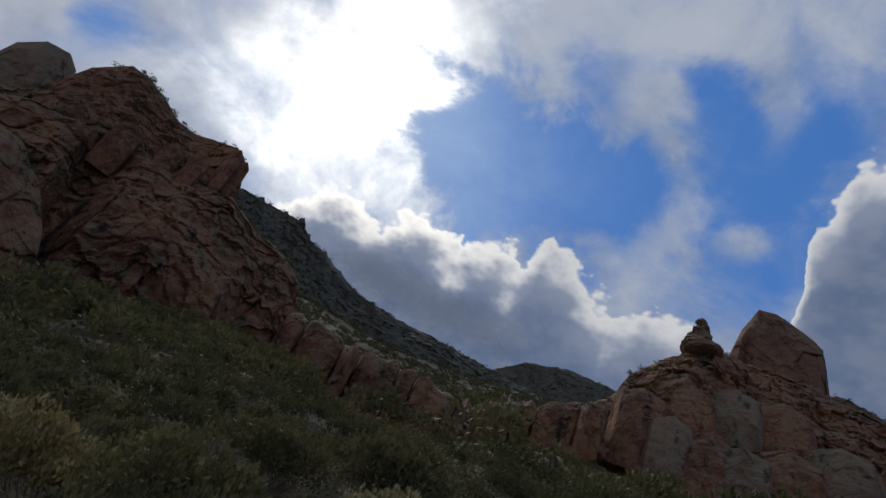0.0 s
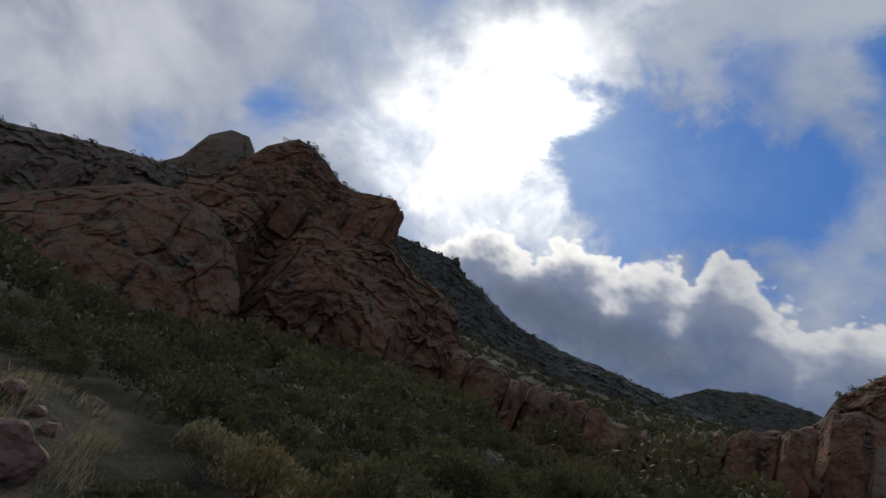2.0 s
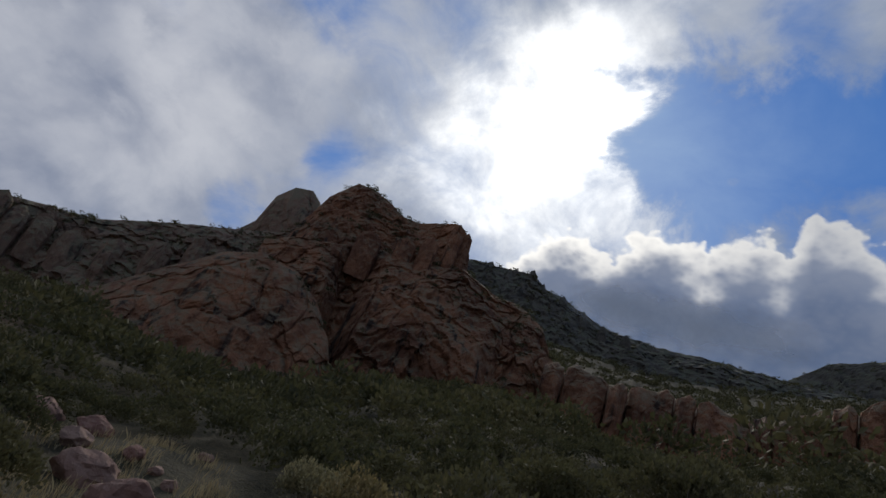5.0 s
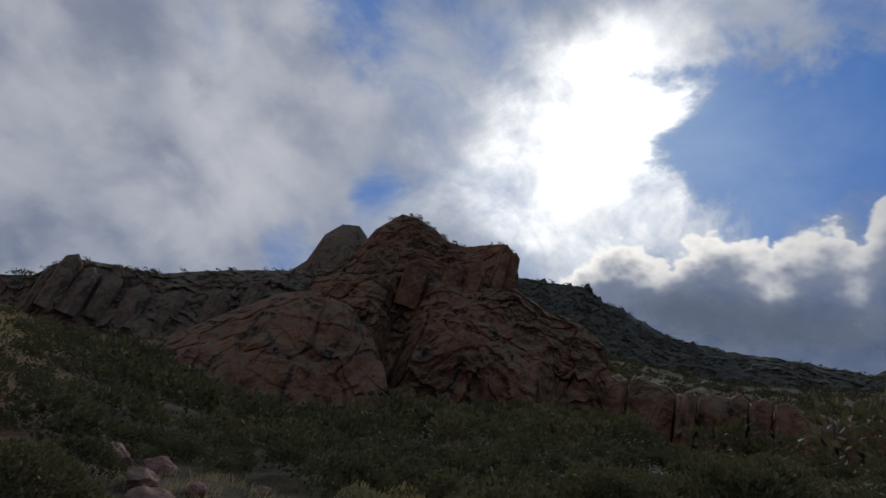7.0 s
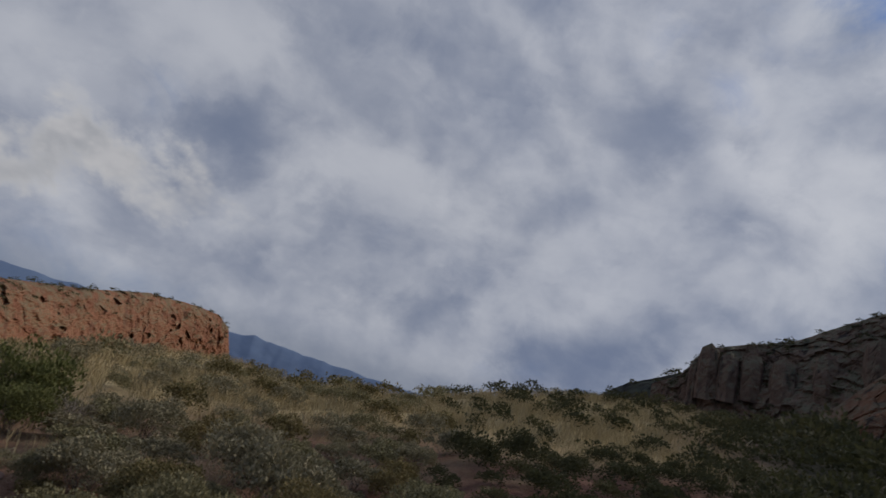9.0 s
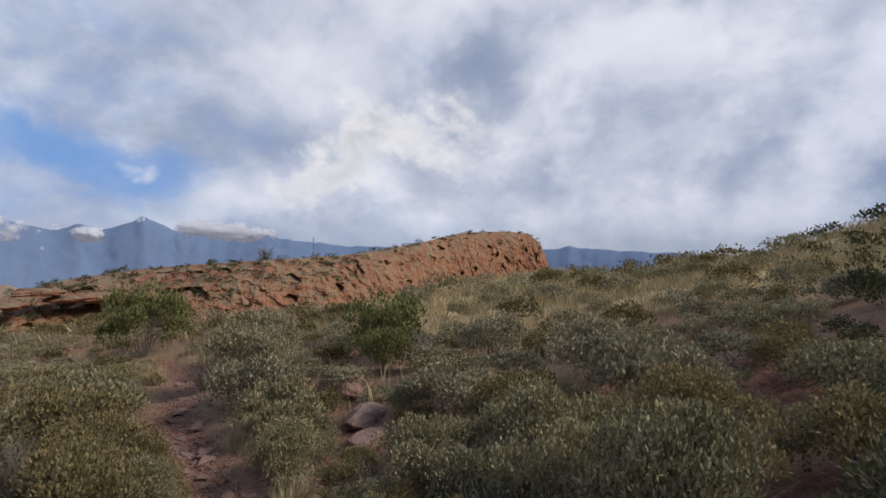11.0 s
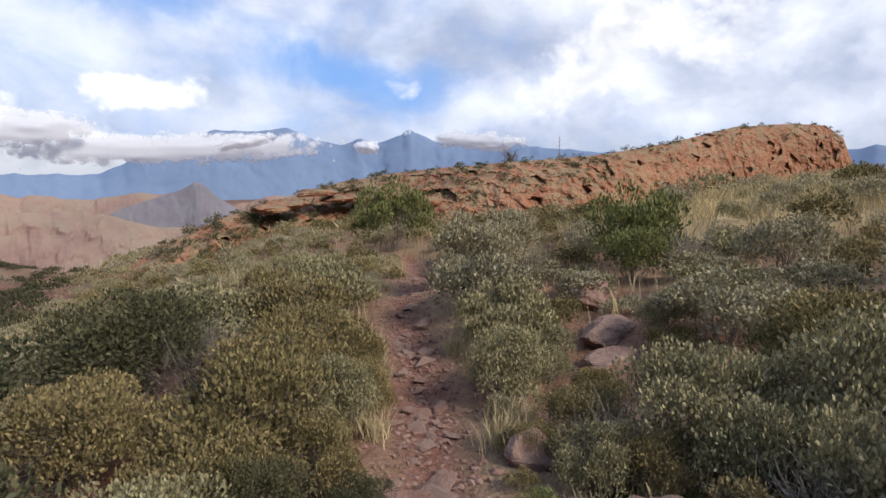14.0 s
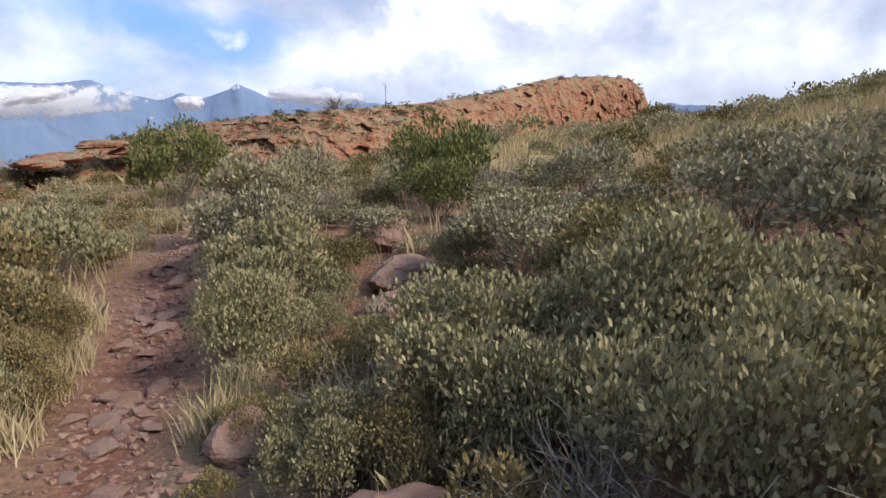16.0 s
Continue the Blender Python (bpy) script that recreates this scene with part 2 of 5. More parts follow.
def rock_material(name, low, high, dark, lichen, size=1.0, lichen_amount=0.5, bump=0.6, varnish=1.0, vary=0.0):
    """Weathered rock: two base tones in patches, upright dark varnish streaks, grey-green lichen on what faces up."""
    mat, n, shader = surface(name, 0.92)
    at = n.add("ShaderNodeTexCoord").outputs["Object"]
    broad = n.noise(at, 0.16 / size, 5, 0.6, 0.6)
    mid = n.noise(at, 0.9 / size, 8, 0.65, 0.4)
    grain = n.noise(at, 7.0 / size, 6, 0.7)
    col = n.mix(n.step(n.math("ADD", n.math("MULTIPLY", broad, 0.6), n.math("MULTIPLY", mid, 0.4)), 0.38, 0.62), low, high)
    streak = n.noise(n.vec("MULTIPLY", at, (1.0 / size, 1.0 / size, 0.06 / size)), 0.8, 6, 0.6, 0.3)
    col = n.mix(n.math("MULTIPLY", n.step(streak, 0.55, 0.66), 0.9 * varnish), col, dark)
    col = n.mix(n.step(grain, 0.3, 0.75, 0.0, 0.35), col, dark)
    up = n.tree.nodes.new("ShaderNodeSeparateXYZ")
    n.tree.links.new(n.add("ShaderNodeNewGeometry").outputs["Normal"], up.inputs[0])
    patch = n.math("MULTIPLY", n.step(up.outputs[2], 0.0, 0.65), n.step(mid, 0.4, 0.58))
    col = n.mix(n.math("MULTIPLY", patch, lichen_amount), col, lichen)
    if vary:
        own = n.add("ShaderNodeObjectInfo").outputs["Random"]
        col = n.mix(n.math("MULTIPLY", own, vary), col, lichen)
    n.put(shader.inputs["Base Color"], col)
    crack = n.add("ShaderNodeTexVoronoi", Vector=n.vec("MULTIPLY", at, (1.0, 1.0, 0.6)), Scale=0.7 / size)
    crack.feature = "DISTANCE_TO_EDGE"
    high_at = n.math("ADD", n.math("MULTIPLY", mid, 0.9), n.math("MULTIPLY", grain, 0.25))
    high_at = n.math("ADD", high_at, n.math("MULTIPLY", n.step(crack.outputs["Distance"], 0.0, 0.05), 0.1))
    n.put(shader.inputs["Normal"], n.add("ShaderNodeBump", Height=high_at, Strength=bump, Distance=0.5 * size).outputs[0])
    return mat


CLIFF = rock_material("red cliff rock", (0.125, 0.058, 0.034), (0.31, 0.15, 0.083), (0.02, 0.017, 0.016), (0.15, 0.135, 0.09), 1.0, 0.75, 0.9)
GREY_ROCK = rock_material("grey cliff rock", (0.13, 0.082, 0.058), (0.235, 0.165, 0.12), (0.03, 0.024, 0.022), (0.12, 0.125, 0.08), 1.2, 0.75)
TOWER_ROCK = rock_material("brown tower rock", (0.15, 0.085, 0.06), (0.22, 0.13, 0.09), (0.05, 0.035, 0.03), (0.13, 0.13, 0.09), 1.5, 0.4)
MESA_ROCK = rock_material("orange outcrop rock", (0.27, 0.11, 0.06), (0.42, 0.195, 0.11), (0.12, 0.065, 0.048), (0.23, 0.185, 0.11), 0.6, 0.85, 0.9, 0.55)
STONE = rock_material("pink trail stone", (0.17, 0.085, 0.068), (0.28, 0.15, 0.12), (0.085, 0.046, 0.038), (0.23, 0.16, 0.125), 0.12, 0.5, 0.6, 0.35, 0.7)
TRAIL_STONE = rock_material("pale pink trail stone", (0.18, 0.095, 0.073), (0.29, 0.165, 0.13), (0.11, 0.06, 0.05), (0.24, 0.165, 0.13), 0.1, 0.5, 0.6, 0.2, 0.7)
FAR_ROCK = rock_material("far hazy slope", (0.07, 0.066, 0.058), (0.105, 0.098, 0.084), (0.04, 0.042, 0.042), (0.085, 0.096, 0.06), 3.0, 0.7, 0.35)


def ground_material():
    """Reddish soil, stones and dry litter, worn bare and redder along the trail."""
    mat, n, shader = surface("red gravelly soil", 0.95)
    at = n.add("ShaderNodeTexCoord").outputs["Object"]
    big = n.noise(at, 0.35, 6, 0.6, 0.4)
    fine = n.noise(at, 9.0, 8, 0.7)
    tiny = n.noise(at, 55.0, 4, 0.7)
    soil = n.mix(n.step(fine, 0.35, 0.68), (0.115, 0.05, 0.035), (0.215, 0.102, 0.072))
    litter = n.mix(n.step(tiny, 0.35, 0.65), (0.13, 0.1, 0.06), (0.28, 0.215, 0.13))
    wear = n.add("ShaderNodeAttribute")
    wear.attribute_name = "wear"
    grassy = n.add("ShaderNodeAttribute")
    grassy.attribute_name = "grassy"
    rest = n.mix(n.step(big, 0.3, 0.62, 0.3, 0.95), litter, soil)
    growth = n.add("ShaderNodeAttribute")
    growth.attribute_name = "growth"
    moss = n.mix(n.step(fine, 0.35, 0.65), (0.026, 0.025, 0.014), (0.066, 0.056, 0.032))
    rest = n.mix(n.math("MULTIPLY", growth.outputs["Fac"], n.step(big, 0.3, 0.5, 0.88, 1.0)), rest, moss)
    rest = n.mix(n.math("MULTIPLY", grassy.outputs["Fac"], n.step(fine, 0.2, 0.5)), rest, (0.47, 0.36, 0.185))
    n.put(shader.inputs["Base Color"], n.mix(wear.outputs["Fac"], rest, soil))
    pebble = n.add("ShaderNodeTexVoronoi", Vector=at, Scale=22.0)
    height = n.math("ADD", n.math("MULTIPLY", fine, 1.0), n.math("MULTIPLY", pebble.outputs["Distance"], -0.5))
    n.put(shader.inputs["Normal"], n.add("ShaderNodeBump", Height=height, Strength=0.7, Distance=0.06).outputs[0])
    return mat


SOIL = ground_material()


def leaf_material(name, dark, light, tip):
    mat, n, shader = surface(name, 0.75)
    shader.inputs["Specular IOR Level"].default_value = 0.12
    rnd = n.add("ShaderNodeNewGeometry").outputs["Random Per Island"]
    own = n.add("ShaderNodeObjectInfo").outputs["Random"]
    col = n.mix(rnd, dark, light)
    col = n.mix(n.step(rnd, 0.86, 0.98), col, tip)
    col = n.mix(n.math("MULTIPLY", own, 0.45), col, tip)
    n.put(shader.inputs["Base Color"], col)
    back = n.add("ShaderNodeBsdfTranslucent", Color=n.mix(0.5, col, (0.15, 0.155, 0.06)))
    blend = n.add("ShaderNodeMixShader", Fac=0.2)
    out = [x for x in n.tree.nodes if x.type == "OUTPUT_MATERIAL"][0]
    n.tree.links.new(shader.outputs[0], blend.inputs[1])
    n.tree.links.new(back.outputs[0], blend.inputs[2])
    n.tree.links.new(blend.outputs[0], out.inputs[0])
    return mat


LEAF_GREY = leaf_material("grey green leaf", (0.075, 0.071, 0.042), (0.36, 0.325, 0.19), (0.4, 0.335, 0.18))
LEAF_PALE = leaf_material("pale grey leaf", (0.12, 0.108, 0.072), (0.38, 0.335, 0.225), (0.41, 0.345, 0.21))
LEAF_OLIVE = leaf_material("olive leaf", (0.055, 0.046, 0.024), (0.29, 0.235, 0.105), (0.36, 0.265, 0.13))
# a dark green, lowered further to hold the uphill slope's shade in its colour
LEAF_DARK = leaf_material("shade-toned dark green leaf", (0.02, 0.024, 0.013), (0.068, 0.07, 0.038), (0.095, 0.088, 0.047))
LEAF_BRIGHT = leaf_material("bright green leaf", (0.06, 0.074, 0.024), (0.185, 0.2, 0.07), (0.24, 0.22, 0.09))
STRAW = leaf_material("dry straw", (0.36, 0.275, 0.145), (0.56, 0.45, 0.255), (0.48, 0.4, 0.26))
# the uphill slope's shade is put into this low leaf tone as well
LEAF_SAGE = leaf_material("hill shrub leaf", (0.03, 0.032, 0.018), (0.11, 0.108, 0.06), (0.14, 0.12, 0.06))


def bark_material():
    mat, n, shader = surface("grey bark", 0.9)
    at = n.add("ShaderNodeTexCoord").outputs["Object"]
    grain = n.noise(at, 30.0, 5, 0.7)
    n.put(shader.inputs["Base Color"], n.mix(n.step(grain, 0.3, 0.7), (0.09, 0.07, 0.055), (0.27, 0.23, 0.19)))
    return mat


BARK = bark_material()


# ---- ground ----
def table(angle, knots, values):
    """A value by bearing, eased between knots that go once round."""
    k = np.array(knots + [knots[0] + 360.0])
    v = np.array(values + [values[0]])
    a = (angle - k[0]) % 360.0 + k[0]
    i = np.clip(np.searchsorted(k, a, "right") - 1, 0, len(knots) - 1)
    s = (a - k[i]) / (k[i + 1] - k[i])
    s = 0.5 * s + 0.5 * s * s * (3 - 2 * s)
    return v[i] * (1 - s) + v[i + 1] * s


BEARING = [-120, -60, -30, -5, 15, 25, 36, 48, 55, 65, 75, 90, 105, 120, 140, 160, 180]
NEAR = [-1.8, -0.8, -0.3, -0.1, -0.5, -0.8, -1.05, -1.15, -1.2, -1.35, -1.45, -1.6, -1.95, -2.3, -2.35, -2.4, -2.5]
MIDWAY = [-1.5, 3.0, 4.0, 3.2, 2.3, 1.9, 1.2, 0.4, 0.2, 0.1, 0.1, -0.1, -0.9, -1.9, -2.45, -2.6, -3.2]
FOOT_AT = [60, 60, 60, 55, 50, 54, 52, 48, 48, 50, 34, 29, 29, 44, 30, 28, 28]
FOOT = [-2, 14, 18.5, 15.4, 10.0, 12.6, 10.2, 5.6, 3.7, 4.2, 2.6, 1.6, -0.1, -1.3, -2.5, -2.5, -4.2]
BEYOND = [-0.1, 0.3, 0.4, 0.42, 0.42, 0.42, 0.4, 0.35, 0.3, 0.12, 0.02, -0.25, -0.25, -0.2, -0.2, -0.25, -0.3]

TRAIL = [(0.9, 0.3), (-0.6, -0.3), (-2.0, -1.3), (-3.15, -3.1), (-3.85, -4.4), (-4.35, -5.5), (-4.8, -6.7), (-5.1, -7.5), (-5.6, -9.0), (-6.5, -10.7), (-7.6, -12.4),
         (-8.2, -15.0)]


def off_trail(x, y):
    """How far a place lies from the middle of the trail."""
    best = np.full(np.shape(x), 1e9)
    for (ax, ay), (bx, by) in zip(TRAIL, TRAIL[1:]):
        dx, dy = bx - ax, by - ay
        s = np.clip(((x - ax) * dx + (y - ay) * dy) / (dx * dx + dy * dy), 0, 1)
        best = np.minimum(best, np.hypot(x - ax - s * dx, y - ay - s * dy))
    return best


def waves(x, y):
    """Gentle lumps of the ground, with no grid in them."""
    out = 0.0
    for k, (fx, fy, p, a) in enumerate(((0.9, 0.5, 0.3, 0.09), (-0.6, 1.1, 1.7, 0.08), (2.1, -1.3, 4.0, 0.035), (1.2, 2.6, 2.2, 0.03),
                                        (0.21, 0.13, 0.5, 0.22), (-0.11, 0.25, 3.1, 0.25), (5.3, 3.1, 1.0, 0.012), (-3.7, 6.1, 2.0, 0.012))):
        out = out + a * np.sin(fx * x + fy * y + p)
    return out


def ground_at(x, y):
    """The ground's height."""
    x, y = np.asarray(x, float), np.asarray(y, float)
    r = np.hypot(x, y)
    a = np.degrees(np.arctan2(-x, y))
    z5, z15 = table(a, BEARING, NEAR), table(a, BEARING, MIDWAY)
    rb, zb = table(a, BEARING, FOOT_AT), table(a, BEARING, FOOT)
    out = table(a, BEARING, BEYOND)
    s1 = np.clip(r / 5, 0, 1)
    s2 = np.clip((r - 5) / 10, 0, 1)
    s3 = np.clip((r - 15) / (rb - 15), 0, 1)
    z = -1.55 + (z5 + 1.55) * s1 + (z15 - z5) * s2 + (zb - z15) * s3
    past = np.maximum(r - rb, 0)
    climb = np.where(out > 0, out * np.minimum(past, 90) + 0.06 * np.clip(past - 90, 0, 300), 0)
    drop = np.where(out <= 0, -130 * (1 - np.exp(out * past / 130.0)), 0)
    z = z + climb + drop + waves(x, y) * np.clip(r / 3, 0.3, 1) * np.clip(260 / np.maximum(r, 1), 0, 1)
    path = np.clip(1 - off_trail(x, y) / 0.55, 0, 1)
    return z - 0.09 * path * path * (3 - 2 * path)


def mesh_object(name, verts, faces, mat, parent=None, smooth=False):
    me = bpy.data.meshes.new(name)
    me.from_pydata([tuple(v) for v in verts] if not isinstance(verts, np.ndarray) else verts.tolist(), [], faces if isinstance(faces, list) else faces.tolist())
    me.materials.append(mat)
    if smooth:
        me.polygons.foreach_set("use_smooth", [True] * len(me.polygons))
    me.update()
    ob = new(name, me)
    ob.parent = parent
    return ob


def grid_faces(rows, cols, wrap=False):
    i, j = np.meshgrid(np.arange(rows - 1), np.arange(cols if wrap else cols - 1), indexing="ij")
    k = (j + 1) % cols
    return np.stack([i * cols + j, i * cols + k, (i + 1) * cols + k, (i + 1) * cols + j], -1).reshape(-1, 4)


def grass_cover(x, y):
    """Where the dry yellow grass stands: the low hill's crown and the flat before the outcrop."""
    r = np.hypot(x, y)
    a = np.degrees(np.arctan2(-x, y)) % 360
    hill = np.clip((a - 72) / 10, 0, 1) * np.clip((142 - a) / 12, 0, 1) * np.clip((r - 14) / 4, 0, 1) * np.clip((60 - r) / 10, 0, 1)
    flat = 0.1 * np.clip((a - 110) / 10, 0, 1) * np.clip((185 - a) / 10, 0, 1) * np.clip((r - 7) / 4, 0, 1) * np.clip((32 - r) / 4, 0, 1)
    return np.maximum(hill, flat)


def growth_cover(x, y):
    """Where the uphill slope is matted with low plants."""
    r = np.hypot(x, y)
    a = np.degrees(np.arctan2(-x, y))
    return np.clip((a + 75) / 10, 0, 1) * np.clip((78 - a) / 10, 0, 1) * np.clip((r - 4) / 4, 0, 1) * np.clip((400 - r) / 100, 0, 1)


def build_ground():
    rings = np.concatenate([np.linspace(0.25, 16, 105), 16 * (4600 / 16) ** (np.arange(1, 111) / 110.0)])
    turn = np.radians(np.arange(0, 360, 0.75))
    rr, tt = np.meshgrid(rings, turn, indexing="ij")
    x, y = -3.0 + rr * np.cos(tt), -3.0 + rr * np.sin(tt)
    z = ground_at(x, y)
    verts = np.stack([x, y, z], -1).reshape(-1, 3)
    verts = np.vstack([verts, [[-3.0, -3.0, float(ground_at(-3.0, -3.0))]]])
    cols = len(turn)
    faces = grid_faces(len(rings), cols, True).tolist()
    faces += [[len(verts) - 1, j, (j + 1) % cols] for j in range(cols)]
    ob = mesh_object("ground", verts, faces, SOIL, smooth=True)
    worn = np.clip(1.25 - off_trail(verts[:, 0], verts[:, 1]) / 0.29, 0, 1)
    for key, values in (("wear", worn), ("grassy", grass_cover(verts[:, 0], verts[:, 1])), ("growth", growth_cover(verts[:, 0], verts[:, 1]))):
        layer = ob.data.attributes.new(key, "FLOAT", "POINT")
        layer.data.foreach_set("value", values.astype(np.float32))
    tagged(ob, "reddish stony desert hillside with a worn dirt trail", "ground", kind="structure")


build_ground()


# ---- rock walls ----
def fbm(p, octaves=5):
    return noise.fractal(p, 0.9, 2.1, octaves, noise_basis="PERLIN_ORIGINAL")


def blocks(p):
    """Distance to the nearest joint between rock blocks, and the block's own random height."""
    d, pts = noise.voronoi(p)
    return d[1] - d[0], noise.cell(pts[0] * 7.3)


def crag(name, label, knots, mat, cols=220, rows=90, rough=1.0, block=4.0, steep=2.2, back=14.0, seed=0.0, group="rock walls", columns=0.0, ledges=0.0, sink=2.5, cap=0.4, pits=0.0, parent=None, close=False, fine=1.0, groove=1.0, eye=(0, 0, 0), smooth=False):
    """A rock mass. knots: bearing, distance of the foot, elevation of the foot, distance and elevation of the crest."""
    k = np.array(knots, float)
    order = np.linspace(0, len(k) - 1, cols)
    i = np.clip(order.astype(int), 0, len(k) - 2)
    s = (order - i)
    s = s * 0.6 + 0.4 * s * s * (3 - 2 * s)
    kk = k[i] * (1 - s)[:, None] + k[i + 1] * s[:, None]
    verts = []
    up = Vector((0, 0, 1))
    face_rows = int(rows * 0.78)
    for r in range(rows):
        for c in range(cols):
            az, d0, e0, d1, e1 = kk[c]
            foot, crest = spot(az, d0, e0), spot(az, d1, e1)
            out = Vector((foot.x, foot.y, 0)).normalized() * -1
            foot, crest = foot + Vector(eye) - up * sink, crest + Vector(eye)
            if r <= face_rows:
                v = r / face_rows
                side = v ** steep * 0.85 + 0.15 * v
                p = foot.lerp(crest, side)
                p.z = foot.z + (crest.z - foot.z) * (1 - (1 - v) ** 1.25)
                amp = rough * (0.35 + 0.65 * min(1, v * 6)) * (cap + (1 - cap) * min(1, (1 - v) * 5))
            else:
                v = (r - face_rows) / (rows - 1 - face_rows)
                p = crest - out * (back * v)
                p.z = crest.z - (crest.z - foot.z + 4) * v ** 1.6
                amp = rough * cap
            q = p / block + Vector((seed, seed * 0.7, 0))
            bend = Vector((fbm(q * 0.8, 3), fbm(q * 0.8 + Vector((7, 3, 1)), 3), fbm(q * 0.8 + Vector((1, 9, 4)), 3))) * 0.3
            gap, own = blocks(Vector((q.x, q.y, q.z * 0.6)) + bend)
            gap2, own2 = blocks((Vector((q.x, q.y, q.z * 0.8)) + bend * 0.7) * 2.7)
            push = (own - 0.5) * block * 0.09 + (own2 - 0.5) * block * 0.05
            push -= 0.5 * groove * block * (0.03 * max(0, 1 - gap / 0.06) + 0.012 * max(0, 1 - gap2 / 0.1))
            push += 0.3 * block * fbm(p * (0.45 / block) + Vector((seed, 0, 5)), 5)
            cleft = abs(noise.noise(Vector((p.x, p.y, p.z * 0.45)) * (1.0 / block) + bend + Vector((seed, 2, 0))))
            push -= 0.11 * block * max(0, 1 - cleft / 0.06) ** 2
            ridge = 1 - abs(noise.noise(p * (2.4 / block) + bend * 0.6 + Vector((seed, 2, 0)))) * 2
            push += block * (0.06 * ridge + 0.075 * fine * fbm(p * (4.0 / block), 6))
            if columns:
                push += columns * (0.5 - abs(noise.noise(Vector((p.x * 0.5, p.y * 0.5, p.z * 0.04 + seed)))) * 2.0)
            if ledges:
                level = p.z * 1.6 / block + 1.1 * fbm(p * (0.6 / block), 4)
                push += ledges * (1.3 * (1 - level % 1.0) ** 2 - 0.4) * (0.4 + 0.9 * abs(noise.noise(p * (0.7 / block) + Vector((3, seed, 1)))) * 2)
            if pits:
                d, pts = noise.voronoi(Vector((p.x, p.y, p.z * 1.3)) * 1.9)
                if noise.cell(pts[0] * 5.1) > 0.66:
                    deep = max(0, 1 - d[0] / (0.09 + 0.18 * noise.cell(pts[0] * 3.3)))
                    push -= pits * min(1, deep * 2.5)
            p = p + out * (push * amp)
            p.z += 0.1 * block * amp * fbm(p * (1.3 / block) + Vector((9, seed, 0)), 4)
            verts.append(p)
    faces = grid_faces(rows, cols).tolist()
    if close:
        faces += [[r * cols for r in range(rows)][::-1], [r * cols + cols - 1 for r in range(rows)]]
    ob = mesh_object(name, verts, faces, mat, parent, smooth=smooth)
    return ob if parent else tagged(ob, label, "rock", group)


def massif(name, label):
    root = new(name)
    return tagged(root, label, "rock", "rock walls")


# ---- the massif uphill ----
uphill = massif("rock_massif", "shaded red rock massif with lichen and water streaks")
crag("buttress", "", [(68, 53, 4.6, 56, 7), (66, 52, 4.8, 58, 8.2), (62.5, 50, 5.2, 59, 11.8), (58.6, 48.5, 4.6, 58, 15.5), (55.6, 48, 4, 57, 17),
     (51.7, 47.5, 5.2, 55, 16.8), (48.5, 47, 6, 53, 15), (46, 47, 6.6, 50, 12), (44.3, 47.5, 7, 49, 9)], CLIFF, 260, 110, 0.6, 6.5, 1.7, 10, 1.0, ledges=0.15, parent=uphill)
crag("cliff_face", "", [(56, 56, 6, 62, 18.5), (53.7, 55, 6.5, 61, 19.7), (48.7, 54.5, 6.8, 60, 21.2), (46.8, 58.5, 7, 62, 22.0), (45.6, 58, 7.2, 62, 22.2), (44, 52, 7.5, 60, 22.3), (39.5, 50.5, 9.8, 60, 22.6), (35.8, 51, 11.3, 61, 23.6),
     (31.4, 52.5, 13.3, 61, 22.2), (29.6, 55, 14.2, 60.5, 22), (28, 54, 14.6, 60, 21.6), (26.2, 54.5, 15.4, 59, 20.8), (24.2, 55, 16, 58, 17.8), (23, 55, 16, 57, 16)], CLIFF, 340, 140, 0.95, 4.6, 1.5, 12, 4.0, ledges=0.32, parent=uphill)
crag("summit_crag", "", [(56, 64, 17, 68, 18.5), (54.3, 63, 17.5, 68, 20), (53.1, 62, 18, 68, 22.6), (52.2, 61, 18.5, 67.5, 24.8), (50.1, 60.5, 19, 67, 27.2), (48.2, 60.5, 19.5, 66, 27.3), (46, 60, 20, 66, 26.8),
     (44.1, 60, 20, 65, 26.1), (42.2, 60, 20, 64.5, 26.2), (39.9, 59.5, 20, 63, 27.1), (38.2, 59.5, 20, 61.5, 27.5), (37.0, 60, 20, 61.5, 27), (35.8, 60.5, 20, 62, 24.8), (35, 61, 20, 63, 21)], CLIFF, 260, 100, 0.8, 3.4, 1.3, 9, 7.0, cap=0.3, ledges=0.25, parent=uphill)
crag("pale_dome", "", [(59, 80, 15, 84, 17.5), (57.6, 79, 16, 84, 19.4), (57, 79, 16, 84, 22.4), (55.7, 78.5, 16, 83, 24), (54, 78, 16, 83, 24.5), (52.8, 78, 16, 83, 23.8), (51, 79, 16, 84, 21)], GREY_ROCK, 110, 70, 0.35, 7.0, 1.6, 10, 2.0, cap=0.3, parent=uphill)
for k, (az, wide, e0, e1, near) in enumerate(((37.9, 1.3, 21.5, 27.6, 59.6), (36.7, 1.1, 22, 27, 60.4), (40.2, 1.6, 21, 25.4, 58.6), (42.6, 2.0, 20.4, 24.4, 58.8), (46.4, 2.2, 19.6, 23.6, 59.0))):
    crag("rock_pillar", "", [(az + wide * 0.62, near + 1.2, e0, near + 1.6, e1 - 1.4), (az + wide * 0.5, near + 0.3, e0, near + 1.2, e1 - 0.4), (az, near, e0, near + 1.0, e1), (az - wide * 0.5, near + 0.3, e0, near + 1.2, e1 - 0.5), (az - wide * 0.62, near + 1.2, e0, near + 1.6, e1 - 1.6)],
         CLIFF, 44, 44, 0.35, 2.4, 1.8, 2.5, 50.0 + k, parent=uphill, sink=1.0)
ridge = massif("rocky_ridge", "long grey rocky ridge edged with small bushes")
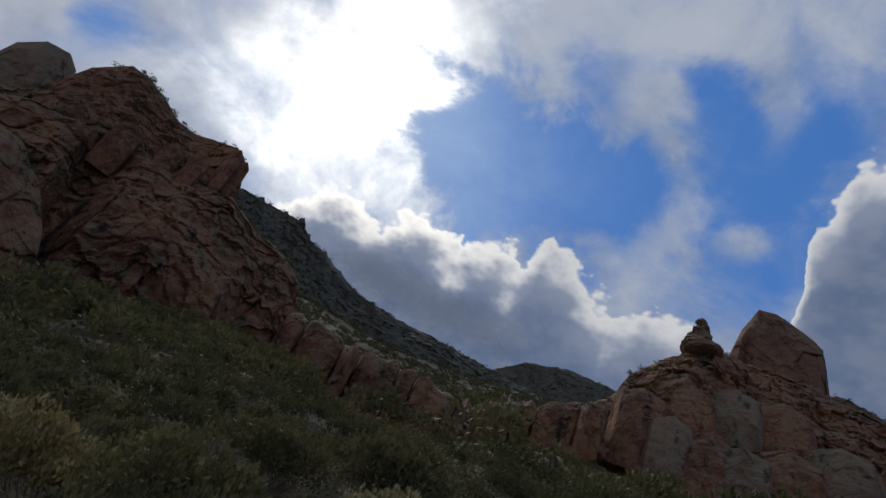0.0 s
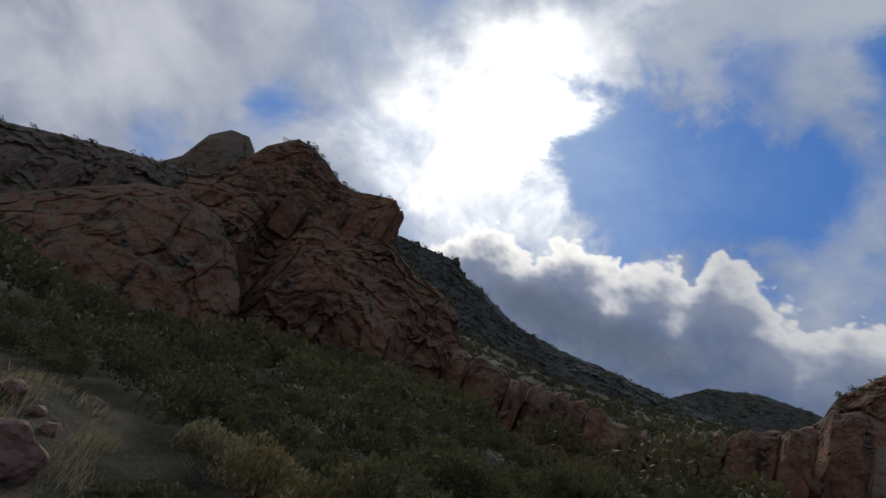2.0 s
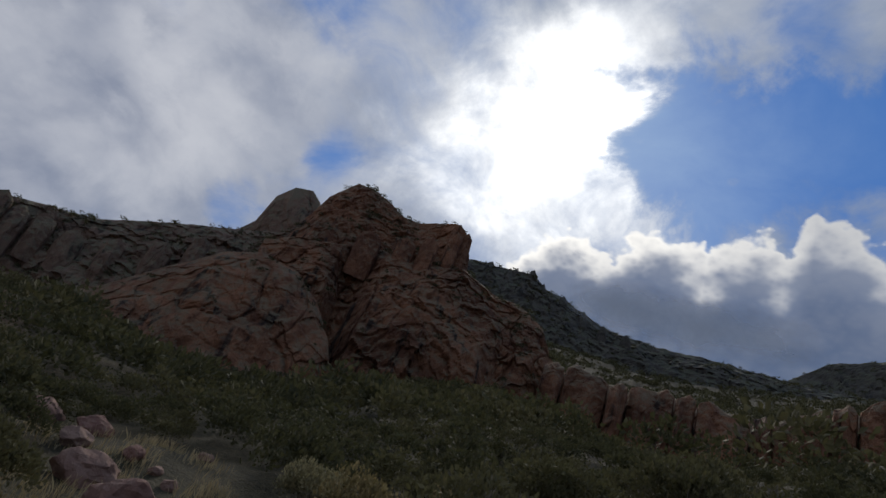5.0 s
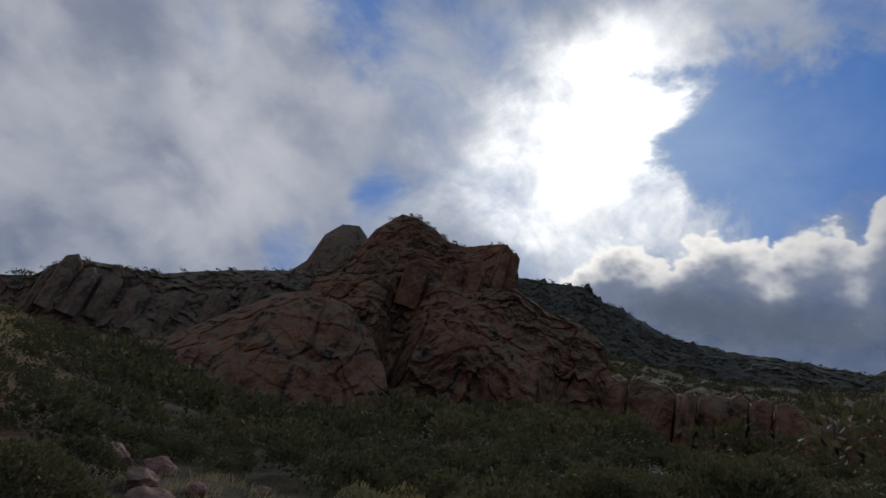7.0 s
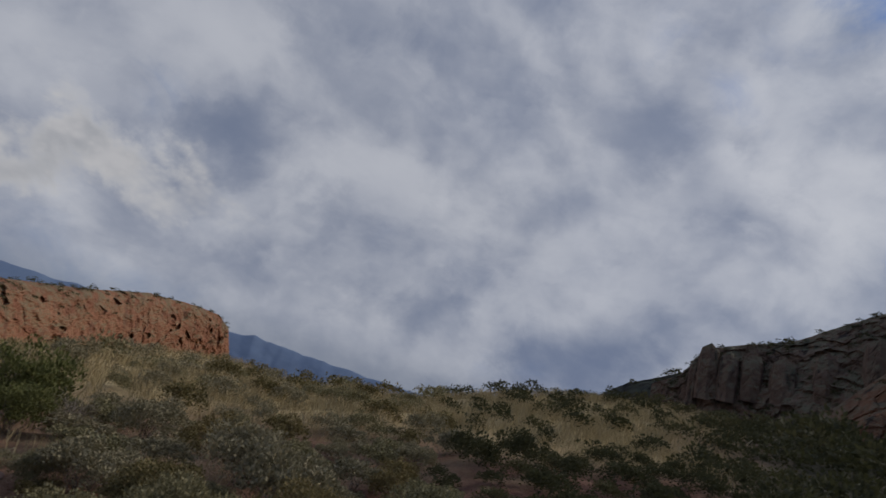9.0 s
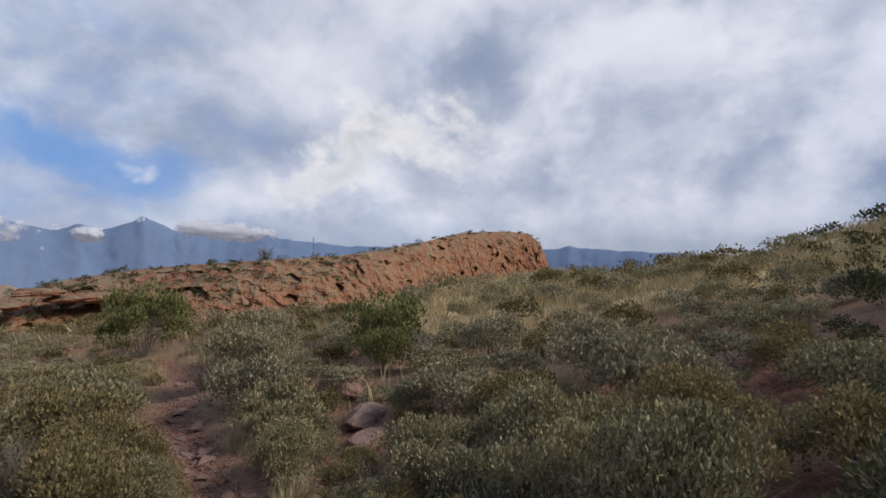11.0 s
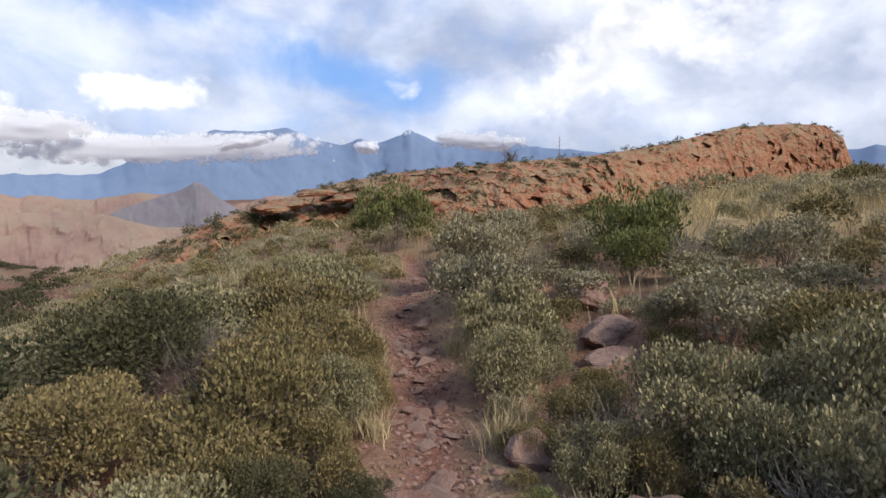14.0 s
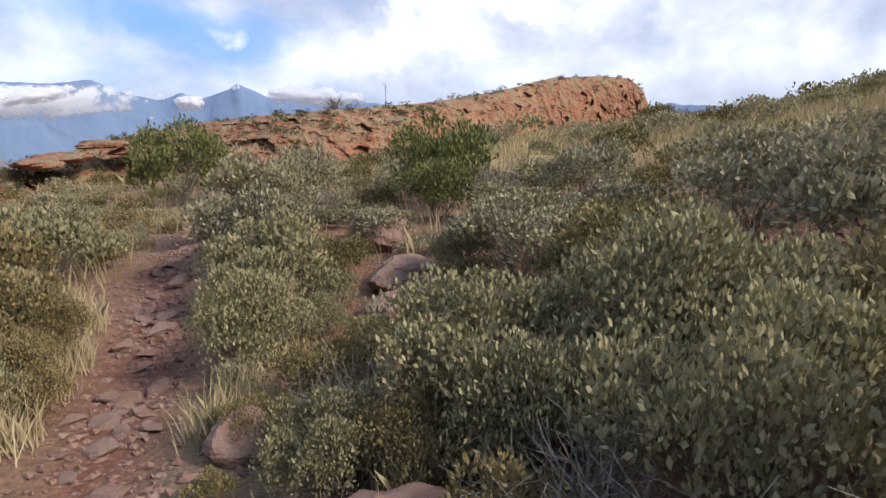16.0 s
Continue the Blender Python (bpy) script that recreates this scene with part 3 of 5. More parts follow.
crag("ridge_face", "", [(80, 74, 4, 77, 7), (77.8, 71, 5, 74, 8.3), (76.7, 69, 5, 72, 9.8), (75.2, 67, 5, 71, 11.3), (72.6, 66, 5.2, 72, 12), (69.5, 64, 5.5, 73, 12.8), (64.1, 62, 6, 74, 15.6), (58.6, 62, 8, 76, 18), (55, 63, 10, 76, 19.5)],
     GREY_ROCK, 320, 110, 0.9, 3.0, 1.1, 14, 11.0, ledges=0.4, parent=ridge)
for k, (az, wide, d, e0, e1) in enumerate(((75.6, 1.6, 67.5, 7.6, 11.6), (74.0, 1.5, 67, 7.8, 11.2), (72.2, 1.6, 67.5, 8.2, 11.6), (76.6, 0.9, 68.5, 7, 10.2), (69.8, 1.8, 66.5, 8, 11.4), (66.8, 1.6, 66, 9, 12.4), (63.4, 1.8, 65.5, 10, 14), (60.8, 1.5, 66, 12, 16))):
    crag("ridge_outcrop", "", [(az + wide * 0.6, d + 1.6, e0, d + 2.6, e1 - 1.6), (az + wide * 0.45, d + 0.4, e0, d + 1.9, e1 - 0.5), (az, d, e0, d + 2, e1), (az - wide * 0.45, d + 0.4, e0, d + 1.9, e1 - 0.6), (az - wide * 0.6, d + 1.6, e0, d + 2.6, e1 - 1.8)],
         GREY_ROCK, 44, 44, 0.45, 2.2, 1.6, 5, 30.0 + k * 1.3, parent=ridge, sink=1.2)
crag("distant_shoulder", "low distant rocky shoulder", [(86, 112, 1, 116, 3.5), (82, 112, 2, 118, 6.6), (79.5, 112, 2.5, 118, 7.6), (77, 111, 3, 118, 8.8), (73, 110, 4, 117, 8)], FAR_ROCK, 90, 40, 0.8, 5.0, 1.0, 20, 3.0)

# the low wall, block by block, with open seams between
wall = massif("rock_wall", "low red rock wall split by black seams")
SEAMS = [25, 22.8, 18.4, 16.6, 12.4, 10.5, 6.0, 4.3, 0.2, -1.7, -5.8, -8.4]
WALL_AT = [-8.2, -5.4, -0.6, 2.9, 4.6, 7.6, 13.2, 15.6, 18.2, 21.2, 25]
WALL_FOOT = [18.2, 17.3, 15.0, 13.8, 13.2, 12.7, 12.3, 12.5, 12.9, 14.2, 15.6]
WALL_TOP = [22.3, 21.1, 19.5, 18.0, 17.5, 17.4, 18.2, 17.4, 17.5, 17.9, 17.6]


def wall_knot(az, dist, back, drop):
    return (az, dist, float(np.interp(az, WALL_AT, WALL_FOOT)), dist + back, float(np.interp(az, WALL_AT, WALL_TOP)) - drop)


for k in range(len(SEAMS) - 1):
    a, b = SEAMS[k] - 0.06, SEAMS[k + 1] + 0.06
    d = 51.5 + 0.8 * math.sin(k * 2.4) + (1.5 if k > 6 else 0)
    lean = 0.25 * math.sin(k * 3.7)
    crag("rock_block", "", [wall_knot(a, d + 1.6, 1.2, 0.5), wall_knot(a - 0.1, d + 0.2, 1.4, 0.15 + lean)] + [wall_knot(a + (b - a) * s, d + 0.35 * math.sin(k + 7 * s), 2.2, -0.1 + 0.2 * math.sin(3 * k + 9 * s) + lean * (1 - 2 * s)) for s in (0.2, 0.4, 0.6, 0.8)]
         + [wall_knot(b + 0.1, d + 0.3, 1.4, 0.15 - lean), wall_knot(b, d + 1.6, 1.2, 0.6)], CLIFF, 76, 64, 0.5, 2.8, 3.2, 7, 15.0 + k * 3.1, columns=0.25, parent=wall, sink=1.5, cap=0.6)
crag("rear_slab", "", [(26, 57, 15.5, 60, 17.2), (19.3, 54, 13.2, 58, 17.2), (13.1, 54, 12.6, 58, 17.6), (8, 54, 12.9, 58, 16.8), (3.6, 55, 13.6, 59, 17.2), (-2, 57, 15.8, 61, 19.4), (-5, 58, 17.2, 62, 20.6), (-8.5, 59, 18.5, 63, 22.2), (-11, 60, 19, 64, 23)], CLIFF, 160, 40, 0.5, 3.6, 2.0, 12, 15.0, parent=wall)

right = massif("right_massif", "broad cracked red rock dome below a tower")
crag("dome_face", "", [(-6.5, 60, 18.5, 63, 20.5), (-8.5, 58, 18.2, 66, 23), (-9.4, 57, 17.6, 67, 25), (-12, 56, 16.8, 68, 27.2), (-14.4, 55, 16.4, 69, 28.6), (-16.9, 55, 16.6, 70, 29.2), (-20, 55.5, 17.2, 73, 28.4), (-24, 57, 18.2, 75, 27.6),
     (-28.2, 59, 19.2, 76, 26.8), (-31, 60, 19.8, 76, 25.6), (-38, 62, 20, 78, 24), (-48, 66, 18, 80, 20)], CLIFF, 340, 130, 1.0, 5.0, 1.0, 16, 19.0, columns=0.4, ledges=0.35, parent=right)
crag("tower", "", [(-17.6, 80, 25, 81, 27), (-18.3, 78, 25, 79.5, 29.4), (-18.9, 77.5, 25, 79.5, 31.2), (-20.2, 77, 25, 80, 33.2), (-21.8, 77, 25, 80, 33), (-23.3, 77, 25, 80, 32.3), (-25, 77.5, 25, 80, 31.3), (-25.9, 78, 25, 80, 30.6),
     (-26.3, 79, 25, 80.5, 29), (-26.8, 80, 25, 81.5, 26)], TOWER_ROCK, 220, 100, 0.4, 6.0, 2.6, 9, 23.0, columns=1.6, cap=0.3, parent=right)
for k, (az, wide, d, e0, e1) in enumerate(((-11.2, 3.0, 55.5, 18.4, 24.3), (-14.2, 2.6, 54, 17, 22.6), (-17.2, 2.8, 53.5, 16.6, 21.4), (-20.4, 3.2, 53.8, 17, 21.6), (-24.0, 3.4, 55, 18, 22.2), (-27.6, 3.4, 56.5, 19, 23.2), (-15.6, 2.6, 58.5, 22, 25.6), (-19.2, 3.0, 60.5, 22.6, 26.2), (-23.2, 3.0, 62, 22.6, 25.8))):
    wide *= 1.5
    crag("dome_slab", "", [(az + wide * 0.6, d + 2.4, e0, d + 3.4, e1 - 2.2), (az + wide * 0.45, d + 0.6, e0, d + 2.8, e1 - 0.7), (az, d, e0, d + 3.0, e1), (az - wide * 0.45, d + 0.6, e0, d + 2.8, e1 - 0.8), (az - wide * 0.6, d + 2.4, e0, d + 3.4, e1 - 2.4)],
         GREY_ROCK if k % 2 else CLIFF, 56, 56, 0.4, 3.4, 1.5, 5, 70.0 + k * 1.7, parent=right, sink=1.5)


def boulder(name, label, at, size, mat, seed, cuts=3, squash=0.7, group="boulders", turn=0.0, blunt=0.62):
    """A weathered stone, faceted by a few flat breaks, sunk a little into what it lies on."""
    bm = bmesh.new()
    bmesh.ops.create_icosphere(bm, subdivisions=cuts, radius=1.0)
    rng = random.Random(seed)
    planes = []
    for _ in range(9):
        d = Vector((rng.gauss(0, 1), rng.gauss(0, 1), rng.gauss(0, 1))).normalized()
        planes.append((d, rng.uniform(blunt, blunt + 0.28)))
    for v in bm.verts:
        p = v.co.copy()
        for d, cut in planes:
            over = p.dot(d) - cut
            if over > 0:
                p -= d * over * 0.9
        p *= 1 + 0.16 * fbm(v.co * 1.4 + Vector((seed, 0, 0)), 4) + 0.04 * fbm(v.co * 5, 3)
        v.co = Vector((p.x * size[0], p.y * size[1], p.z * size[2]))
    me = bpy.data.meshes.new(name)
    bm.to_mesh(me)
    bm.free()
    me.materials.append(mat)
    ob = new(name, me)
    ob.matrix_world = pose(at[0], at[1], at[2], 0, 0, turn)
    return tagged(ob, label, "rock", group)


# balanced stones of the pinnacle
for k, (el, wide, tall) in enumerate(((28.8, 2.6, 1.5), (29.7, 1.7, 1.2), (30.5, 1.15, 0.8), (31.15, 0.75, 0.55))):
    boulder("pinnacle_stone", "brown weathered stone stacked on a pinnacle", spot(-15.4 + 0.12 * k, 68.5, el), (wide, wide * 0.9, tall), GREY_ROCK, 40 + k, 4, group="pinnacle stones", turn=40 * k)
for k, (az, d, el, s) in enumerate(((-7.8, 54, 18.0, 1.5), (-5.6, 53, 16.5, 2.0), (-2.9, 52, 14.7, 1.7), (-9.3, 50, 14.8, 1.6), (-7.4, 50, 15.6, 1.1), (-11, 50, 15.3, 1.2), (-4.5, 49, 13.8, 0.9))):
    boulder("fallen_boulder", "reddish boulder fallen below the rock wall", spot(az, d, el) - Vector((0, 0, 0.3)), (s, s * 0.8, s * 0.65), CLIFF, 60 + k, 4, group="fallen boulders", turn=50 * k)

# ---- slopes behind, and the far ranges ----
slope = massif("mountain_slope", "steep scrubby mountain slope under low cloud")
crag("slope_face", "", [(44, 150, 12, 175, 23), (36.3, 150, 14, 178, 24.6), (33, 150, 15, 178, 24.9), (30.5, 150, 16, 180, 25.1), (28.4, 150, 16.5, 180, 25.3), (27, 150, 17, 180, 24.3), (24.4, 150, 17, 182, 23.7), (20.6, 150, 17, 186, 22.3), (15, 150, 17.5, 190, 21.6),
     (8.3, 150, 18, 195, 21.4), (3.6, 152, 18, 195, 20.9), (-3, 155, 18, 198, 20.5)], FAR_ROCK, 320, 110, 0.9, 7.0, 0.9, 60, 5.0, ledges=0.6, sink=14, cap=0.7, parent=slope)
for k, (az, wide, e1) in enumerate(((28.6, 1.2, 25.7), (30.4, 0.9, 25.4), (27.2, 0.9, 24.7), (24.8, 1.2, 24.1), (22.4, 1.0, 23.2), (20.2, 0.9, 22.4), (33.2, 1.4, 25.2), (17.8, 1.1, 22.1))):
    crag("crag_tooth", "", [(az + wide * 0.6, 178, e1 - 3, 179, e1 - 1.2), (az + wide * 0.3, 177, e1 - 3, 178.5, e1 - 0.2), (az, 176.8, e1 - 3, 178.5, e1), (az - wide * 0.35, 177, e1 - 3, 178.5, e1 - 0.5), (az - wide * 0.6, 178, e1 - 3, 179, e1 - 1.4)],
         FAR_ROCK, 24, 30, 0.5, 3.0, 1.6, 5, 90.0 + k, parent=slope, sink=3)
crag("far_hill", "dark rounded hill on the skyline", [(7, 200, 19, 215, 19.6), (3.6, 200, 19, 220, 21), (0.2, 200, 19.5, 222, 22.9), (-3.4, 200, 19.5, 222, 23.6), (-8.2, 200, 19, 222, 23.2), (-13, 200, 19, 222, 22.4), (-20, 200, 18, 222, 21)], FAR_ROCK, 160, 70, 0.8, 6.0, 0.9, 60, 9.0, sink=20, cap=0.6)

# ---- the outcrop across the flat ----
TRAILHEAD = (-2.07, -1.17, -0.36)
outcrop = massif("red_outcrop", "long orange rock outcrop pitted with holes")
crag("outcrop_face", "", [(187, 21, -10, 24, -10), (182, 21, -8.8, 24, -8.2), (178, 21, -7.4, 24, -6.0), (174, 21.5, -5.4, 25, -4.2), (171, 22.5, -4.9, 27, -3.3), (168.5, 24, -4.4, 29, -2.6), (163, 26.5, -3.9, 32, -0.9), (158, 27, -3.6, 32, -0.1), (152, 27, -3.9, 31, 0.4), (147, 27, -4.4, 31, 0.75), (141, 28, -4.6, 32.5, 1.1), (138, 29.5, -4.2, 33.5, 1.35),
     (132.6, 34, -3.0, 38, 2.2), (127.4, 40, -2.0, 43, 3.4), (123, 45, -1.6, 47.5, 3.5), (120.8, 47.5, -1.4, 49, 3.2), (119.6, 48.5, -1.4, 49.6, 2.2), (118.7, 49.5, -1.4, 50, -0.2)], MESA_ROCK, 680, 170, 0.5, 1.7, 3.2, 14, 31.0, ledges=0.12, sink=3.0, cap=0.4, pits=0.8, fine=2.6, groove=0.25, parent=outcrop, eye=TRAILHEAD)


def ledge(az, dist, el, long, deep, thick, seed):
    """A flat overhanging bed of rock with a shaded gap below it."""
    ob = boulder("ledge", "", spot(az, dist, el) + Vector(TRAILHEAD), (long, deep, thick), MESA_ROCK, seed, 4, turn=az)
    ob.parent = outcrop
    for key in ("label", "category", "group"):
        if key in ob:
            del ob[key]


for k, (az, dist, el, long, deep, thick) in enumerate(((169.0, 25.4, -3.3, 0.9, 0.9, 0.2), (167.4, 26.0, -2.9, 1.0, 0.9, 0.22), (163.2, 27.6, -2.5, 0.9, 0.8, 0.2), (160.6, 27.9, -2.5, 1.2, 0.8, 0.24), (158.0, 28.0, -2.4, 1.1, 0.8, 0.24),
                                                      (155.2, 28.0, -2.9, 1.0, 0.8, 0.28), (165.2, 27.2, -1.9, 1.0, 0.9, 0.2))):
    ledge(az, dist, el, long, deep, thick, 150 + k)
# aerial haze is mixed into the base colours of these far hills and ranges
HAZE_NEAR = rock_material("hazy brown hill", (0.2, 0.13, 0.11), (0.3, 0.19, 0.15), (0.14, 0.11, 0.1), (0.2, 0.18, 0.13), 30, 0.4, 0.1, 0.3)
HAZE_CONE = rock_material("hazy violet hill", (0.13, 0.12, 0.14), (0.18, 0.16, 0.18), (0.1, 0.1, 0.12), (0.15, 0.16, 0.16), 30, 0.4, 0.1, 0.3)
HAZE_FAR = rock_material("haze-tinted distant range", (0.125, 0.175, 0.275), (0.15, 0.205, 0.305), (0.115, 0.165, 0.265), (0.145, 0.2, 0.295), 150, 0.2, 0.0, 0.0)
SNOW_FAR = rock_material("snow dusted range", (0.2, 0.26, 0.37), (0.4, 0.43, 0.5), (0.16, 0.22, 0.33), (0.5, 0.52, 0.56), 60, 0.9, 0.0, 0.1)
def skyline(stops, near, far, foot, step=0.8, jag=0.25, seed=0.0):
    """Knots of a far range: crest elevations eased between a few stops, with uneven peaks."""
    az0, az1 = stops[0][0], stops[-1][0]
    count = int(abs(az1 - az0) / step)
    out = []
    for k in range(count + 1):
        az = az0 + (az1 - az0) * k / count
        el = float(np.interp(-az, [-a for a, e in stops], [e for a, e in stops]))
        out.append((az, near, foot, far, el + jag * fbm(Vector((az * 0.45, seed, 1.0)), 5)))
    return out


hills = massif("brown_hills", "sunlit brown hills with haze in their tint")
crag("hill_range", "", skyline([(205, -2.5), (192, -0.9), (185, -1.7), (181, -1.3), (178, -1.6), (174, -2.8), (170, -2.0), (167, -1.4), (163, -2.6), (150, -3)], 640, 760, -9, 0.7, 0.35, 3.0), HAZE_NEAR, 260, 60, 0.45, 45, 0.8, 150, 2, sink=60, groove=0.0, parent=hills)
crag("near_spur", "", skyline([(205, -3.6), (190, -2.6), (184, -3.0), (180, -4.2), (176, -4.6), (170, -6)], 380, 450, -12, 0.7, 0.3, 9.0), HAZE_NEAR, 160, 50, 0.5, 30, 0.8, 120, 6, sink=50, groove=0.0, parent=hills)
crag("cone_hill", "dark conical hill with haze in its tint", skyline([(188, -5.5), (182, -2.4), (180, -1.8), (178.6, -1.3), (177.2, -0.9), (176.4, -0.35), (175.8, -0.5), (174.6, -1.8), (173, -2.9), (170, -5)], 560, 640, -10, 0.5, 0.12, 5.0), HAZE_CONE, 160, 60, 0.3, 40, 0.8, 120, 5, sink=60, group="far hills", groove=0.0, smooth=True)
far_range = massif("distant_range", "distant mountain range under cloud, tinted haze blue")
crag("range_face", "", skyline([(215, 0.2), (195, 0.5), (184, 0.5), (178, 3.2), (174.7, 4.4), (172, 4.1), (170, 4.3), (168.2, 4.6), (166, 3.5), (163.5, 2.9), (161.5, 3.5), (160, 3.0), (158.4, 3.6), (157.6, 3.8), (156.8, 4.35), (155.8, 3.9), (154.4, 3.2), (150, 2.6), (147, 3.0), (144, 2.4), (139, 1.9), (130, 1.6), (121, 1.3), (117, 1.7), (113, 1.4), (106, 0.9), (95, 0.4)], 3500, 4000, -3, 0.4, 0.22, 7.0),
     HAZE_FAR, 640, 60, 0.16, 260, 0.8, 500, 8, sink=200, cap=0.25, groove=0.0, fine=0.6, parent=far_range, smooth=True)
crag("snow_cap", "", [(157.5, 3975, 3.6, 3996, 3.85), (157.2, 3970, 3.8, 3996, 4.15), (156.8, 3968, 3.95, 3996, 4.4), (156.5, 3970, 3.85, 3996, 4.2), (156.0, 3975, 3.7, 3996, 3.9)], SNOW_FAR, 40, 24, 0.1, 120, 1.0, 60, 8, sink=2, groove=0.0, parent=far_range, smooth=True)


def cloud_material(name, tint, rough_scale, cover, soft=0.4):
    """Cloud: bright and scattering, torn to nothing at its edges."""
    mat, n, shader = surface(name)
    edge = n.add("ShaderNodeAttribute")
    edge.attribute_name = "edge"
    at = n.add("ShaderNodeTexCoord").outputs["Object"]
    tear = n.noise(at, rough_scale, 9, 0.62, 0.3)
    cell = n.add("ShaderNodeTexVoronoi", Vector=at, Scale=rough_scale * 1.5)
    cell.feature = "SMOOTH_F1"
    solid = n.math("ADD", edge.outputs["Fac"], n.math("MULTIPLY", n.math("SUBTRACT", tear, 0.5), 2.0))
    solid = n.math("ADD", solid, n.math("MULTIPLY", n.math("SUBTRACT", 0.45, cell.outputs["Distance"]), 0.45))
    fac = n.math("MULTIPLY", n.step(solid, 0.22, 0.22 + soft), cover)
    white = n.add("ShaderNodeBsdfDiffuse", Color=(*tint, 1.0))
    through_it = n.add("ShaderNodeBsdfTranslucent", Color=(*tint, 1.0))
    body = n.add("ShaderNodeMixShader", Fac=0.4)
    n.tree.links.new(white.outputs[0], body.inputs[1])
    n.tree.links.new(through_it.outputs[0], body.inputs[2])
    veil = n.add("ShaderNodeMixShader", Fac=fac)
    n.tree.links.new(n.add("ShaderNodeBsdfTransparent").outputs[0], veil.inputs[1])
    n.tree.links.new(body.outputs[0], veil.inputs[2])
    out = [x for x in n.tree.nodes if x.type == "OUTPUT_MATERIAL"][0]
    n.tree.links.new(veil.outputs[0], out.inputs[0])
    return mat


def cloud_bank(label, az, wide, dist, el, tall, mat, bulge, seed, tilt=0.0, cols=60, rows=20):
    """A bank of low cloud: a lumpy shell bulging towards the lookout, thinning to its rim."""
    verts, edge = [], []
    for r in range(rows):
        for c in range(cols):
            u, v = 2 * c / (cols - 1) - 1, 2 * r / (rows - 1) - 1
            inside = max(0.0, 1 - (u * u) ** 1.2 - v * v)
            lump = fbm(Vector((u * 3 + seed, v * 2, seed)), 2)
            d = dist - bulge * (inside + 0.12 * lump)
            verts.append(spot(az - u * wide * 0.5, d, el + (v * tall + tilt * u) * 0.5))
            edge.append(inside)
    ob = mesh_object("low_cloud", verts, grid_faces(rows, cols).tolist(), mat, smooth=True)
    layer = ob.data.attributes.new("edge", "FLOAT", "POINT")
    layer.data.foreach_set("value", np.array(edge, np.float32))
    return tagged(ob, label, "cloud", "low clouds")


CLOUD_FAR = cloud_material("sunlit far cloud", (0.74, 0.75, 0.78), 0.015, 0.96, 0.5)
# the cloud's shaded underside is painted in as this darker grey-blue tint
CLOUD_LOW = cloud_material("shaded slope cloud", (0.32, 0.39, 0.51), 0.02, 0.97, 0.8)
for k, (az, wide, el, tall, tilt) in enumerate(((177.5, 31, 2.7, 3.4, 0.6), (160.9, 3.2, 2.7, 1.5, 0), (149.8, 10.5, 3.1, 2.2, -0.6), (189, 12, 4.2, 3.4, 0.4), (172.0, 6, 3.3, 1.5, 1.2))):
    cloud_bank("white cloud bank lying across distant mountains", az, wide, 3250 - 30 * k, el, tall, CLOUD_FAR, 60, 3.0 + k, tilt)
cloud_bank("grey cloud hanging low over the mountain slope", 14.0, 27, 172, 24.2, 7.4, CLOUD_LOW, 1.5, 21.0, 0.0)


# ---- shrubs ----
def leaf_cloud(rng, count, radius, height, leaf, lobes, upright=0.6, inner=0.35, bare=0.0):
    """Leaves set in clumps over a lobed dome: arrays of vertices and faces, two folded halves a leaf."""
    heads = []
    for _ in range(lobes):
        a, r = rng.uniform(0, 2 * math.pi), math.sqrt(rng.uniform(0, 1)) * 0.68
        heads.append((math.cos(a) * r, math.sin(a) * r, 0.62 - 0.5 * r * r + rng.uniform(-0.22, 0.2), rng.uniform(0.2, 0.4) * (1.0 if lobes < 20 else 0.8)))
    heads = np.array(heads)
    pick = rng.integers(0, lobes, count)
    d = rng.normal(size=(count, 3))
    d /= np.linalg.norm(d, axis=1)[:, None]
    d[:, 2] = np.where(d[:, 2] < -0.3, -d[:, 2], d[:, 2])
    shell = 1 - inner * rng.uniform(0, 1, count) ** 1.5
    twig = rng.uniform(0.96, 1.16, count)
    base = heads[pick, :3] + d * (heads[pick, 3] * shell * twig)[:, None]
    base = base * np.array([radius, radius, height])
    base[:, 2] = np.maximum(base[:, 2], 0.04 + 0.1 * rng.uniform(0, 1, count))
    keep = (base[:, 2] > bare * height) | (rng.uniform(0, 1, count) < 0.22)
    base, d, count = base[keep], d[keep], int(keep.sum())
    way = d * (1 - upright) + np.array([0, 0, upright]) + rng.normal(size=(count, 3)) * 0.38
    way /= np.linalg.norm(way, axis=1)[:, None]
    side = np.cross(way, rng.normal(size=(count, 3)))
    side /= np.linalg.norm(side, axis=1)[:, None] + 1e-9
    bend = np.cross(side, way)
    size = leaf * rng.uniform(0.65, 1.25, count)
    w = size * rng.uniform(0.24, 0.34, count)
    mid = base + way * (size * 0.5)[:, None]
    tip = base + way * size[:, None] + bend * (size * 0.12)[:, None]
    verts = np.stack([base, mid - side * w[:, None] + bend * (w * 0.35)[:, None], tip, mid + side * w[:, None] + bend * (w * 0.35)[:, None]], 1).reshape(-1, 3)
    i = np.arange(count)[:, None] * 4
    faces = np.concatenate([i + np.array([[0, 1, 2]]), i + np.array([[0, 2, 3]])], 1).reshape(-1, 3)
    return verts, faces


